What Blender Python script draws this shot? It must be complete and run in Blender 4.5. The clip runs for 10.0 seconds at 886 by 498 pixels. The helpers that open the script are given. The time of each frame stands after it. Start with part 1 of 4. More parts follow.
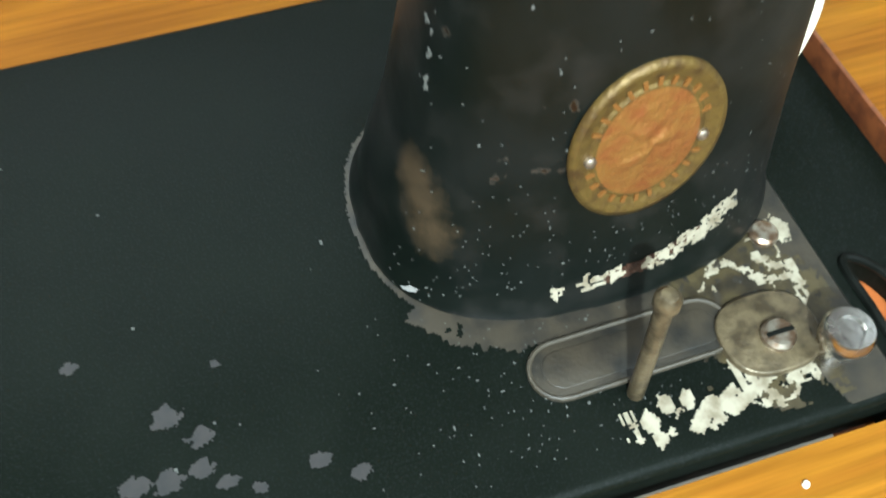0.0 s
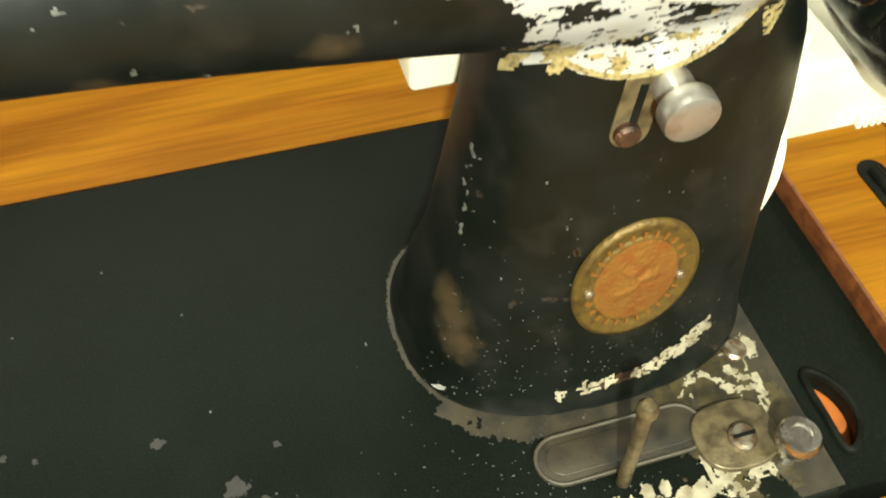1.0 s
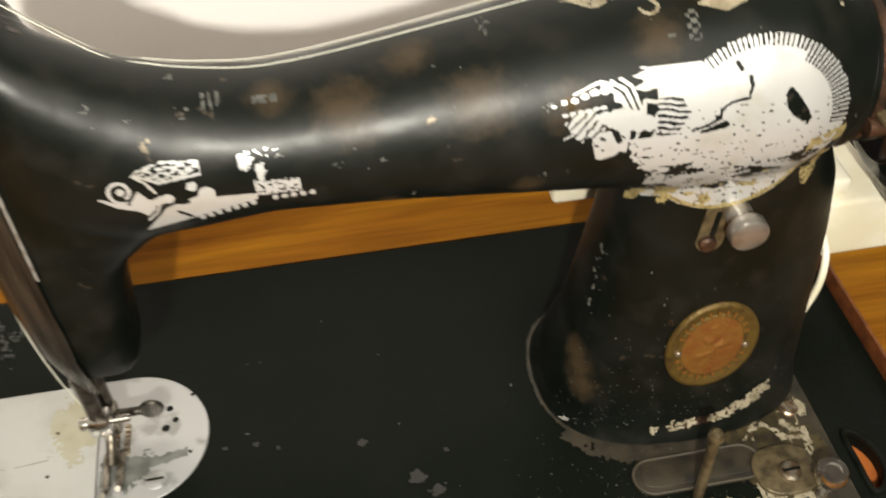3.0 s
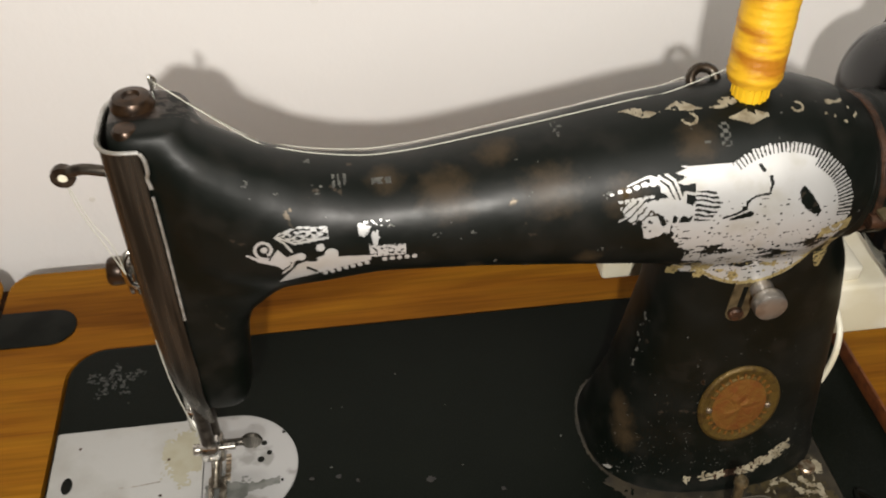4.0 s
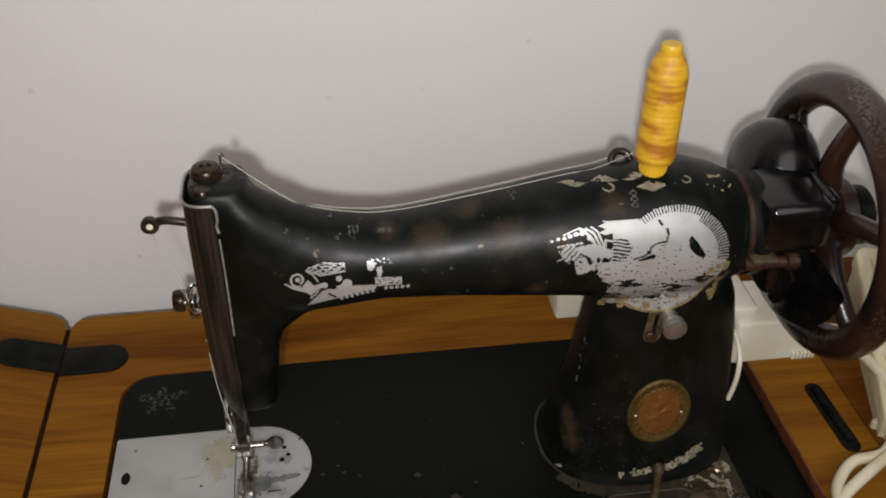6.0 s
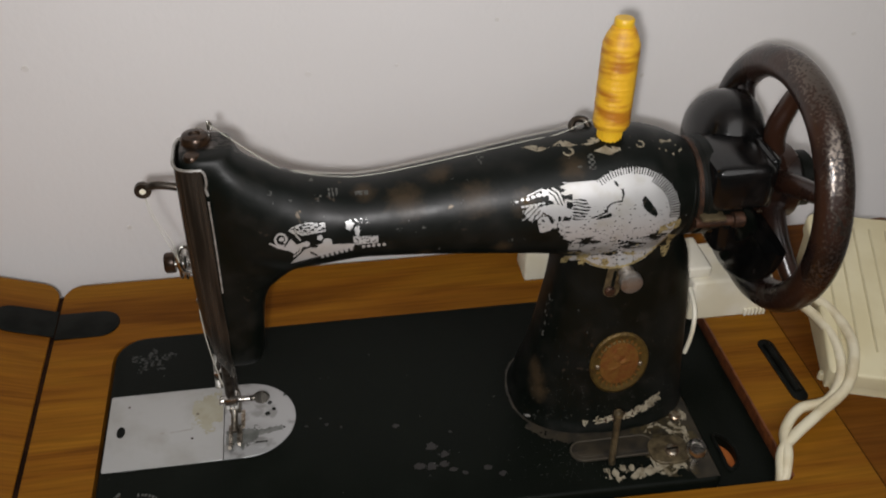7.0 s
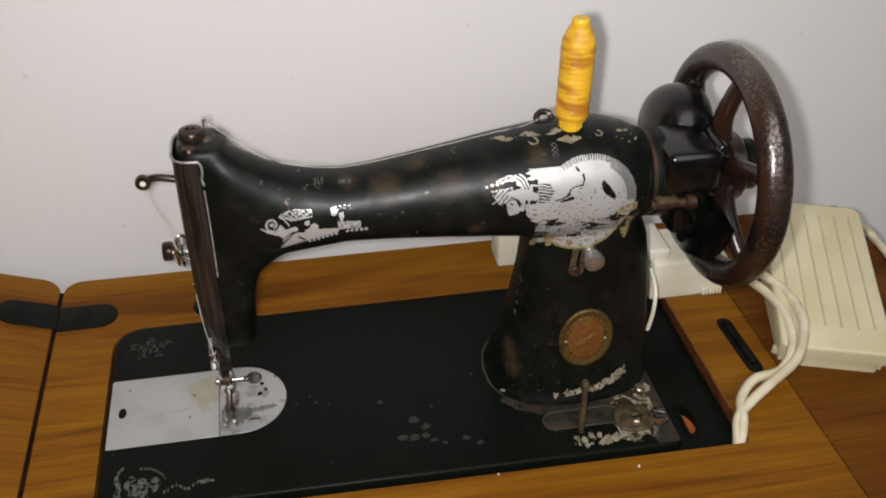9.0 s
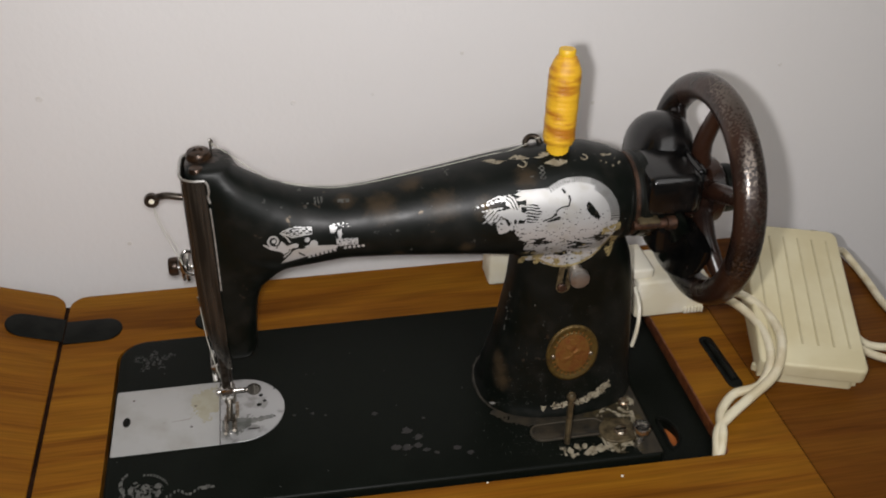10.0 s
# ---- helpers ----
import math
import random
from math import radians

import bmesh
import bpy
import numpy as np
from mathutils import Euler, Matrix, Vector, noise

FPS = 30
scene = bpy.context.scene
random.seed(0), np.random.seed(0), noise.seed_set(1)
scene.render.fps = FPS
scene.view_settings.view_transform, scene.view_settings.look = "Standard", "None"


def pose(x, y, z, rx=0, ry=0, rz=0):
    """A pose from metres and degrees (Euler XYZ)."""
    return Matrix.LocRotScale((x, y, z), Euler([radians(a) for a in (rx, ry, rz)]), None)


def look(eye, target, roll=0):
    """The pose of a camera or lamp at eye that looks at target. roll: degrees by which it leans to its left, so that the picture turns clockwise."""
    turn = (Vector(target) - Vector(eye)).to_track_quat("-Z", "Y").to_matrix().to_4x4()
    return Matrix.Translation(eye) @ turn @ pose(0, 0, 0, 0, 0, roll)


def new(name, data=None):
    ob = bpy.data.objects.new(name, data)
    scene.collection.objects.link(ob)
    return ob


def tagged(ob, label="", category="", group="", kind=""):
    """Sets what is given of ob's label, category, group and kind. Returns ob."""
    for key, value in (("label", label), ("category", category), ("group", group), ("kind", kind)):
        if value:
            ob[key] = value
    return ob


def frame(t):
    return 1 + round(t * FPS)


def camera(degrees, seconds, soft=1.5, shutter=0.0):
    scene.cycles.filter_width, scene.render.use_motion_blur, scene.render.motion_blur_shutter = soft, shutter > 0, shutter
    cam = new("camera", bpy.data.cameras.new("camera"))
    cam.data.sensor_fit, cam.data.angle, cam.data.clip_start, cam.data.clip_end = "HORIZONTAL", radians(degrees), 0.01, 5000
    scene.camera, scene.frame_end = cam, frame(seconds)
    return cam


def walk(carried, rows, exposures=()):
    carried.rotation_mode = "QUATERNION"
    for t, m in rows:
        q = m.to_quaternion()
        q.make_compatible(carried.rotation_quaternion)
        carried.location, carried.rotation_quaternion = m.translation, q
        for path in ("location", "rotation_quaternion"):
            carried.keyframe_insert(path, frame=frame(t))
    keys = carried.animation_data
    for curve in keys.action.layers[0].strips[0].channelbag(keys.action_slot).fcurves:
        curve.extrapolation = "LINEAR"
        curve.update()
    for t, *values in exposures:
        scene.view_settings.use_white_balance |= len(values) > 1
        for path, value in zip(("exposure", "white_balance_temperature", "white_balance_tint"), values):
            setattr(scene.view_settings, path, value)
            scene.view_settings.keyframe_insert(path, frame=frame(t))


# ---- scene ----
cam = camera(50.06, 10.0, soft=1.9, shutter=0.5)
PATH = [
    (0, (0.22701, -0.11114, 0.20733), (0.32343, 0.14595, -0.21054), 1.87),
    (0.5, (0.22213, -0.11468, 0.23229), (0.31901, 0.15121, -0.17993), 2.37),
    (1, (0.21461, -0.12793, 0.25685), (0.31522, 0.15940, -0.13978), 2.87),
    (1.5, (0.20985, -0.13985, 0.27469), (0.30617, 0.15507, -0.11741), 2.57),
    (2, (0.19842, -0.15736, 0.29589), (0.28807, 0.14980, -0.08831), 1.72),
    (2.5, (0.18880, -0.17542, 0.31659), (0.26222, 0.14061, -0.06384), 0.25),
    (3, (0.17420, -0.19889, 0.33989), (0.23573, 0.13647, -0.02582), -0.46),
    (3.2, (0.17159, -0.20670, 0.35066), (0.22445, 0.13502, -0.01049), -0.88),
    (4.3, (0.14344, -0.26485, 0.38989), (0.19636, 0.11069, 0.06406), 0.21),
    (4.5, (0.14279, -0.27537, 0.39701), (0.19862, 0.10227, 0.07411), 0.65),
    (5, (0.14054, -0.30221, 0.41634), (0.19825, 0.08640, 0.10705), 1.14),
    (6.3, (0.13439, -0.37034, 0.44821), (0.19801, 0.02618, 0.15034), 0.89),
    (6.5, (0.13511, -0.37864, 0.45160), (0.20338, 0.01672, 0.15321), 1.11),
    (7, (0.13300, -0.39554, 0.45304), (0.20335, -0.00396, 0.15019), 1.33),
    (7.5, (0.13127, -0.40430, 0.44795), (0.20472, -0.01841, 0.13860), 1.18),
    (8, (0.13179, -0.42019, 0.44991), (0.21020, -0.03784, 0.13740), 0.96),
    (8.5, (0.13179, -0.43190, 0.45469), (0.21595, -0.04585, 0.14829), 1.29),
    (9, (0.12767, -0.44266, 0.46607), (0.20780, -0.04823, 0.16941), 1.05),
    (9.5, (0.12532, -0.45404, 0.47319), (0.20379, -0.05546, 0.18168), 1.03),
    (10, (0.12336, -0.46946, 0.47891), (0.20760, -0.06769, 0.19346), 1.69),
]
walk(cam, [(t, look(eye, target, roll)) for t, eye, target, roll in PATH],
     [(0.0, 2.2, 5400, -8), (0.5, 2.25, 6300, -12), (1.0, 2.1, 7300, -12), (2.0, 1.5, 7400, -6), (3.0, 1.05, 7300, 4), (4.5, 0.2, 6800, 8), (5.0, 0.02, 6650, 9),
      (6.5, -0.25, 6500, 10), (7.5, -0.08, 6500, 10), (8.5, 0.28, 6500, 10), (9.0, 0.14, 6500, 10), (9.5, -0.03, 6500, 10), (10.0, -0.05, 6500, 10)])

# ---- light: a dim room with a ceiling lamp, and the torch from which the film was taken ----
world = bpy.data.worlds.new("room_air")
scene.world = world
world.use_nodes = True
world.node_tree.nodes["Background"].inputs[0].default_value = (0.9, 0.93, 1.0, 1)
world.node_tree.nodes["Background"].inputs[1].default_value = 0.03


def lamp(name, kind, m, watts, size, colour):
    d = bpy.data.lights.new(name, kind)
    d.energy, d.color = watts, colour
    if kind == "AREA":
        d.shape, d.size = "DISK", size
    else:
        d.shadow_soft_size = size
    ob = new(name, d)
    ob.matrix_world = m
    return ob


torch = lamp("torch_light", "SPOT", look((0.115, -0.418, 0.452), (0.215, 0.12, 0.14)), 10.4, 0.008, (1.0, 0.98, 0.98))
torch.data.spot_size, torch.data.spot_blend = radians(122), 1.0
lamp("ceiling_light", "AREA", look((0.45, -1.0, 1.25), (0.2, 0.2, 0.1)), 11.5, 1.6, (1.0, 0.98, 0.97))


# ---- materials ----
def material(name, base, rough=0.5, metal=0.0, second=None, scale=40.0, stretch=(1, 1, 1), lo=0.4, hi=0.6,
             bump=0.0, bump_scale=400.0, rough2=None, coat=0.0, third=None, scale3=300.0, detail=6.0, ior=None):
    m = bpy.data.materials.new(name)
    m.use_nodes = True
    nt = m.node_tree
    b = nt.nodes["Principled BSDF"]
    b.inputs["Base Color"].default_value = (*base, 1)
    b.inputs["Roughness"].default_value, b.inputs["Metallic"].default_value = rough, metal
    b.inputs["Coat Weight"].default_value, b.inputs["Coat Roughness"].default_value = coat, 0.12
    if ior:
        b.inputs["IOR"].default_value = ior
    tc = nt.nodes.new("ShaderNodeTexCoord")
    mp = nt.nodes.new("ShaderNodeMapping")
    mp.inputs["Scale"].default_value = stretch
    nt.links.new(tc.outputs["Object"], mp.inputs["Vector"])

    def mask(sc, a, z, det=detail):
        n = nt.nodes.new("ShaderNodeTexNoise")
        n.inputs["Scale"].default_value, n.inputs["Detail"].default_value = sc, det
        nt.links.new(mp.outputs[0], n.inputs["Vector"])
        r = nt.nodes.new("ShaderNodeMapRange")
        r.inputs[1].default_value, r.inputs[2].default_value = a, z
        nt.links.new(n.outputs[0], r.inputs[0])
        return r.outputs[0]

    colour = None
    for extra, sc, a, z in ((second, scale, lo, hi), (third, scale3, 0.5, 0.7)):
        if extra is None:
            continue
        mix = nt.nodes.new("ShaderNodeMix")
        mix.data_type = "RGBA"
        f = mask(sc, a, z)
        nt.links.new(f, mix.inputs[0])
        if colour is None:
            mix.inputs[6].default_value = (*base, 1)
        else:
            nt.links.new(colour, mix.inputs[6])
        mix.inputs[7].default_value = (*extra, 1)
        colour = mix.outputs[2]
        if rough2 is not None and extra is second:
            mr = nt.nodes.new("ShaderNodeMapRange")
            mr.inputs[3].default_value, mr.inputs[4].default_value = rough, rough2
            nt.links.new(f, mr.inputs[0])
            nt.links.new(mr.outputs[0], b.inputs["Roughness"])
    if colour is not None:
        nt.links.new(colour, b.inputs["Base Color"])
    if bump:
        bp = nt.nodes.new("ShaderNodeBump")
        bp.inputs["Strength"].default_value, bp.inputs["Distance"].default_value = bump, 0.0006
        nt.links.new(mask(bump_scale, 0.2, 0.8, 3.0), bp.inputs["Height"])
        nt.links.new(bp.outputs[0], b.inputs["Normal"])
    return m


def wood_material(name, light, mid, dark):
    m = bpy.data.materials.new(name)
    m.use_nodes = True
    nt = m.node_tree
    b = nt.nodes["Principled BSDF"]
    b.inputs["Roughness"].default_value, b.inputs["IOR"].default_value = 0.42, 1.15
    tc = nt.nodes.new("ShaderNodeTexCoord")

    def noise_of(stretch, sc, det, distort=0.0):
        mp = nt.nodes.new("ShaderNodeMapping")
        mp.inputs["Scale"].default_value = stretch
        n = nt.nodes.new("ShaderNodeTexNoise")
        n.inputs["Scale"].default_value, n.inputs["Detail"].default_value = sc, det
        n.inputs["Distortion"].default_value = distort
        nt.links.new(tc.outputs["Object"], mp.inputs["Vector"])
        nt.links.new(mp.outputs[0], n.inputs["Vector"])
        return n.outputs[0]

    ramp = nt.nodes.new("ShaderNodeValToRGB")
    e = ramp.color_ramp.elements
    e[0].position, e[0].color = 0.24, (*dark, 1)
    e[1].position, e[1].color = 0.62, (*light, 1)
    x = e.new(0.45)
    x.color = (*mid, 1)
    nt.links.new(noise_of((1.6, 17, 17), 2.2, 4.0, 1.3), ramp.inputs[0])
    fine = nt.nodes.new("ShaderNodeMapRange")
    fine.inputs[1].default_value, fine.inputs[2].default_value = 0.35, 0.7
    fine.inputs[3].default_value, fine.inputs[4].default_value = 0.78, 1.10
    nt.links.new(noise_of((5, 150, 150), 4.0, 4.0), fine.inputs[0])
    mul = nt.nodes.new("ShaderNodeMix")
    mul.data_type, mul.blend_type = "RGBA", "MULTIPLY"
    mul.inputs[0].default_value = 1.0
    nt.links.new(ramp.outputs[0], mul.inputs[6])
    nt.links.new(fine.outputs[0], mul.inputs[7])
    nt.links.new(mul.outputs[2], b.inputs["Base Color"])
    bp = nt.nodes.new("ShaderNodeBump")
    bp.inputs["Strength"].default_value, bp.inputs["Distance"].default_value = 0.12, 0.0004
    nt.links.new(noise_of((8, 200, 200), 4.0, 3.0), bp.inputs["Height"])
    nt.links.new(bp.outputs[0], b.inputs["Normal"])
    return m


WOOD = wood_material("oiled_wood", (0.240, 0.100, 0.008), (0.190, 0.070, 0.0062), (0.098, 0.031, 0.0035))
WOOD_DARK = wood_material("reddish_wood", (0.150, 0.055, 0.0065), (0.118, 0.039, 0.005), (0.055, 0.016, 0.0025))
SEAM = material("dark_seam_fill", (0.022, 0.010, 0.005), 0.7, second=(0.010, 0.005, 0.003), scale=120, ior=1.08)
WOOD_EDGE = material("wood_edge", (0.15, 0.045, 0.012), 0.5, second=(0.08, 0.022, 0.007), scale=30, stretch=(1, 6, 6))
ENAMEL = material("black_enamel", (0.0024, 0.0036, 0.0026), 0.36, second=(0.0055, 0.0062, 0.0052), scale=24, lo=0.44, hi=0.70,
                  bump=0.22, bump_scale=80, rough2=0.55, ior=1.31, third=(0.0085, 0.0085, 0.007), scale3=75)
BED_ENAMEL = material("bed_enamel", (0.0029, 0.0040, 0.0026), 0.36, second=(0.0044, 0.0057, 0.0039), scale=30, lo=0.45, hi=0.75,
                      bump=0.05, bump_scale=500, rough2=0.5, ior=1.16, third=(0.0085, 0.0098, 0.0088), scale3=1500)
WORN = material("worn_brown_paint", (0.030, 0.0235, 0.0145), 0.45, second=(0.006, 0.006, 0.005), scale=110, lo=0.4, hi=0.7, bump=0.12, bump_scale=900)
CHIPPED = material("bare_undercoat", (0.0155, 0.0130, 0.0115), 0.6, second=(0.0075, 0.0070, 0.0065), scale=300, lo=0.4, hi=0.7)
RIM_PAINT = material("pale_worn_rim", (0.046, 0.037, 0.024), 0.5, second=(0.030, 0.024, 0.015), scale=160, lo=0.4, hi=0.65)
RUSTY = material("rusty_steel", (0.075, 0.034, 0.018), 0.5, 0.5, second=(0.03, 0.016, 0.010), scale=220, bump=0.5, bump_scale=900)
CHROME = material("old_chrome", (0.60, 0.58, 0.55), 0.2, 1.0, second=(0.30, 0.26, 0.21), scale=120, lo=0.5, hi=0.75, rough2=0.4, bump=0.06, bump_scale=500)
PLATE = material("dark_streaked_chrome", (0.085, 0.076, 0.064), 0.26, 0.75, second=(0.030, 0.027, 0.022), scale=60, stretch=(6, 6, 0.25), lo=0.42, hi=0.62, rough2=0.36, bump=0.05, bump_scale=300)
BRIGHT = material("bright_pale_metal", (0.42, 0.41, 0.39), 0.42, 0.5, second=(0.26, 0.24, 0.21), scale=200)
GLOSS = material("glossy_black_casing", (0.0035, 0.0035, 0.0035), 0.16, second=(0.010, 0.008, 0.007), scale=60, lo=0.5, hi=0.7, rough2=0.3, bump=0.05, bump_scale=200)
TARNISHED = material("tarnished_chrome", (0.30, 0.27, 0.23), 0.25, 0.9, second=(0.10, 0.085, 0.065), scale=180, lo=0.42, hi=0.62, rough2=0.4)
DARK_METAL = material("blackened_metal", (0.10, 0.085, 0.07), 0.3, 0.8, second=(0.04, 0.03, 0.022), scale=200)
BROWN_METAL = material("browned_metal", (0.055, 0.030, 0.016), 0.3, 0.6, second=(0.02, 0.011, 0.006), scale=200)
KNOB = material("dull_knob_metal", (0.42, 0.39, 0.36), 0.36, 0.85, second=(0.30, 0.26, 0.22), scale=120)
BROWNED = material("browned_enamel", (0.020, 0.0095, 0.0045), 0.32, second=(0.007, 0.0045, 0.003), scale=110, lo=0.4, hi=0.65, bump=0.2, bump_scale=500)
STEEL = material("dull_steel", (0.41, 0.41, 0.40), 0.42, 0.5, second=(0.32, 0.31, 0.28), scale=34, lo=0.45, hi=0.75, rough2=0.5, bump=0.05, bump_scale=900)
STEEL_EDGE = material("polished_steel_plate", (0.40, 0.40, 0.40), 0.42, 0.6, second=(0.25, 0.25, 0.24), scale=70, lo=0.52, hi=0.62, rough2=0.3)
# medallion border brass, its shade away from the torch put into the colour
BRASS = material("old_shaded_brass", (0.115, 0.072, 0.016), 0.5, 0.5, second=(0.06, 0.032, 0.009), scale=260, lo=0.42, hi=0.7, rough2=0.55, bump=0.35, bump_scale=700)
BRASS_RED = material("reddened_brass", (0.215, 0.099, 0.021), 0.5, 0.5, second=(0.19, 0.062, 0.014), scale=260, lo=0.4, hi=0.7, rough2=0.55, bump=0.5, bump_scale=600)
WHEEL = material("worn_black_wheel", (0.006, 0.005, 0.005), 0.24, second=(0.030, 0.0120, 0.0065), scale=24, lo=0.36, hi=0.58, rough2=0.3, bump=0.25, bump_scale=300)


def add_scuffs(m, colour, patch_scale, fleck_scale, level, rim=None):
    """Bare metal flecks that gather in patches."""
    nt = m.node_tree
    b = nt.nodes["Principled BSDF"]
    tc = nt.nodes.new("ShaderNodeTexCoord")
    total = None
    for sc, det in ((patch_scale, 2.0), (fleck_scale, 4.0)):
        n = nt.nodes.new("ShaderNodeTexNoise")
        n.inputs["Scale"].default_value, n.inputs["Detail"].default_value = sc, det
        nt.links.new(tc.outputs["Object"], n.inputs["Vector"])
        if total is None:
            total = n.outputs[0]
        else:
            add = nt.nodes.new("ShaderNodeMath")
            nt.links.new(total, add.inputs[0])
            nt.links.new(n.outputs[0], add.inputs[1])
            total = add.outputs[0]
    if rim:
        # more wear towards the outer edge of a wheel that turns round the x axis
        (y, z), inner, outer = rim
        flat = nt.nodes.new("ShaderNodeVectorMath")
        flat.operation = "MULTIPLY"
        flat.inputs[1].default_value = (0, 1, 1)
        nt.links.new(tc.outputs["Object"], flat.inputs[0])
        far = nt.nodes.new("ShaderNodeVectorMath")
        far.operation = "DISTANCE"
        far.inputs[1].default_value = (0, y, z)
        nt.links.new(flat.outputs[0], far.inputs[0])
        worn = nt.nodes.new("ShaderNodeMapRange")
        worn.inputs[1].default_value, worn.inputs[2].default_value = inner, outer
        worn.inputs[4].default_value = 0.17
        nt.links.new(far.outputs["Value"], worn.inputs[0])
        add = nt.nodes.new("ShaderNodeMath")
        nt.links.new(total, add.inputs[0])
        nt.links.new(worn.outputs[0], add.inputs[1])
        total = add.outputs[0]
    r = nt.nodes.new("ShaderNodeMapRange")
    r.inputs[1].default_value, r.inputs[2].default_value = level, level + 0.06
    nt.links.new(total, r.inputs[0])
    mix = nt.nodes.new("ShaderNodeMix")
    mix.data_type = "RGBA"
    nt.links.new(r.outputs[0], mix.inputs[0])
    nt.links.new(b.inputs["Base Color"].links[0].from_socket, mix.inputs[6])
    mix.inputs[7].default_value = (*colour, 1)
    nt.links.new(mix.outputs[2], b.inputs["Base Color"])
    nt.links.new(r.outputs[0], b.inputs["Metallic"])


add_scuffs(WHEEL, (0.17, 0.145, 0.125), 16, 600, 1.25, ((0.036, 0.150), 0.070, 0.0775))
add_scuffs(ENAMEL, (0.075, 0.062, 0.048), 22, 190, 1.25)


def add_patches(m, colour, places):
    """Soft cloudy patches of worn enamel round places (x, y, z, radius) in metres."""
    nt = m.node_tree
    b = nt.nodes["Principled BSDF"]
    tc = nt.nodes.new("ShaderNodeTexCoord")
    cloud = nt.nodes.new("ShaderNodeTexNoise")
    cloud.inputs["Scale"].default_value, cloud.inputs["Detail"].default_value = 160.0, 10.0
    cloud.inputs["Roughness"].default_value = 0.65
    nt.links.new(tc.outputs["Object"], cloud.inputs["Vector"])
    total = None
    for x, y, z, radius in places:
        far = nt.nodes.new("ShaderNodeVectorMath")
        far.operation = "DISTANCE"
        far.inputs[1].default_value = (x, y, z)
        nt.links.new(tc.outputs["Object"], far.inputs[0])
        fall = nt.nodes.new("ShaderNodeMapRange")
        fall.inputs[1].default_value, fall.inputs[2].default_value = 0.0, radius
        fall.inputs[3].default_value, fall.inputs[4].default_value = 1.0, 0.0
        nt.links.new(far.outputs["Value"], fall.inputs[0])
        if total is None:
            total = fall.outputs[0]
        else:
            top = nt.nodes.new("ShaderNodeMath")
            top.operation = "MAXIMUM"
            nt.links.new(total, top.inputs[0])
            nt.links.new(fall.outputs[0], top.inputs[1])
            total = top.outputs[0]
    add = nt.nodes.new("ShaderNodeMath")
    nt.links.new(total, add.inputs[0])
    nt.links.new(cloud.outputs[0], add.inputs[1])
    r = nt.nodes.new("ShaderNodeMapRange")
    r.inputs[1].default_value, r.inputs[2].default_value = 0.86, 1.35
    nt.links.new(add.outputs[0], r.inputs[0])
    mix = nt.nodes.new("ShaderNodeMix")
    mix.data_type = "RGBA"
    nt.links.new(r.outputs[0], mix.inputs[0])
    nt.links.new(b.inputs["Base Color"].links[0].from_socket, mix.inputs[6])
    mix.inputs[7].default_value = (*colour, 1)
    nt.links.new(mix.outputs[2], b.inputs["Base Color"])


add_patches(ENAMEL, (0.034, 0.0235, 0.013), ((0.186, 0.014, 0.170, 0.020), (0.222, 0.009, 0.172, 0.019), (0.248, 0.004, 0.170, 0.015), (0.205, 0.026, 0.182, 0.015), (0.165, 0.022, 0.173, 0.012),
                                             (0.238, 0.002, 0.143, 0.010), (0.196, 0.008, 0.138, 0.009), (0.275, 0.012, 0.184, 0.015), (0.267, 0.017, 0.035, 0.013), (0.2685, 0.013, 0.029, 0.014), (0.270, 0.009, 0.022, 0.013)))
SILVER = material("silver_transfer", (0.49, 0.485, 0.48), 0.36, 0.4, second=(0.42, 0.40, 0.36), scale=90, lo=0.5, hi=0.75, bump=0.06)
GOLD = material("gold_transfer", (0.44, 0.36, 0.17), 0.42, 0.4, second=(0.28, 0.22, 0.10), scale=300, lo=0.4, hi=0.7, third=(0.08, 0.06, 0.03), scale3=700)
PALE = material("worn_pale_transfer", (0.31, 0.275, 0.20), 0.5, 0.1, second=(0.15, 0.12, 0.075), scale=260, lo=0.4, hi=0.7)
DULL = material("dulled_transfer", (0.085, 0.085, 0.075), 0.55, second=(0.03, 0.03, 0.027), scale=300, lo=0.4, hi=0.7)
OIL = material("oil_film", (0.36, 0.345, 0.27), 0.42, 0.45, second=(0.33, 0.31, 0.23), scale=120)
GRIME = material("plate_grime", (0.19, 0.195, 0.185), 0.4, 0.5, second=(0.11, 0.115, 0.105), scale=160)
FADED = material("faded_transfer", (0.040, 0.041, 0.037), 0.6, second=(0.012, 0.013, 0.012), scale=260, lo=0.4, hi=0.65)
STAIN = material("gilt_stain", (0.060, 0.046, 0.021), 0.35, 0.2, second=(0.020, 0.016, 0.010), scale=140, lo=0.4, hi=0.65, bump=0.2, bump_scale=600)
LATCH = material("worn_latch_metal", (0.13, 0.10, 0.055), 0.38, 0.4, second=(0.05, 0.037, 0.02), scale=200, lo=0.4, hi=0.65, bump=0.3, bump_scale=700)
THREAD = material("yellow_thread", (0.72, 0.40, 0.02), 0.45, second=(0.42, 0.16, 0.010), scale=60, stretch=(0.7, 0.7, 3.0), lo=0.45, hi=0.62, bump=0.3, bump_scale=900)
SPOOL_CORE = material("yellow_plastic", (0.70, 0.42, 0.02), 0.4)
STRAND = material("pale_thread", (0.50, 0.49, 0.42), 0.6)
CREAM = material("cream_plastic", (0.66, 0.60, 0.40), 0.42, second=(0.60, 0.53, 0.33), scale=22, bump=0.06, bump_scale=1500)
WHITE = material("white_plastic", (0.78, 0.74, 0.62), 0.38, second=(0.70, 0.64, 0.48), scale=30)
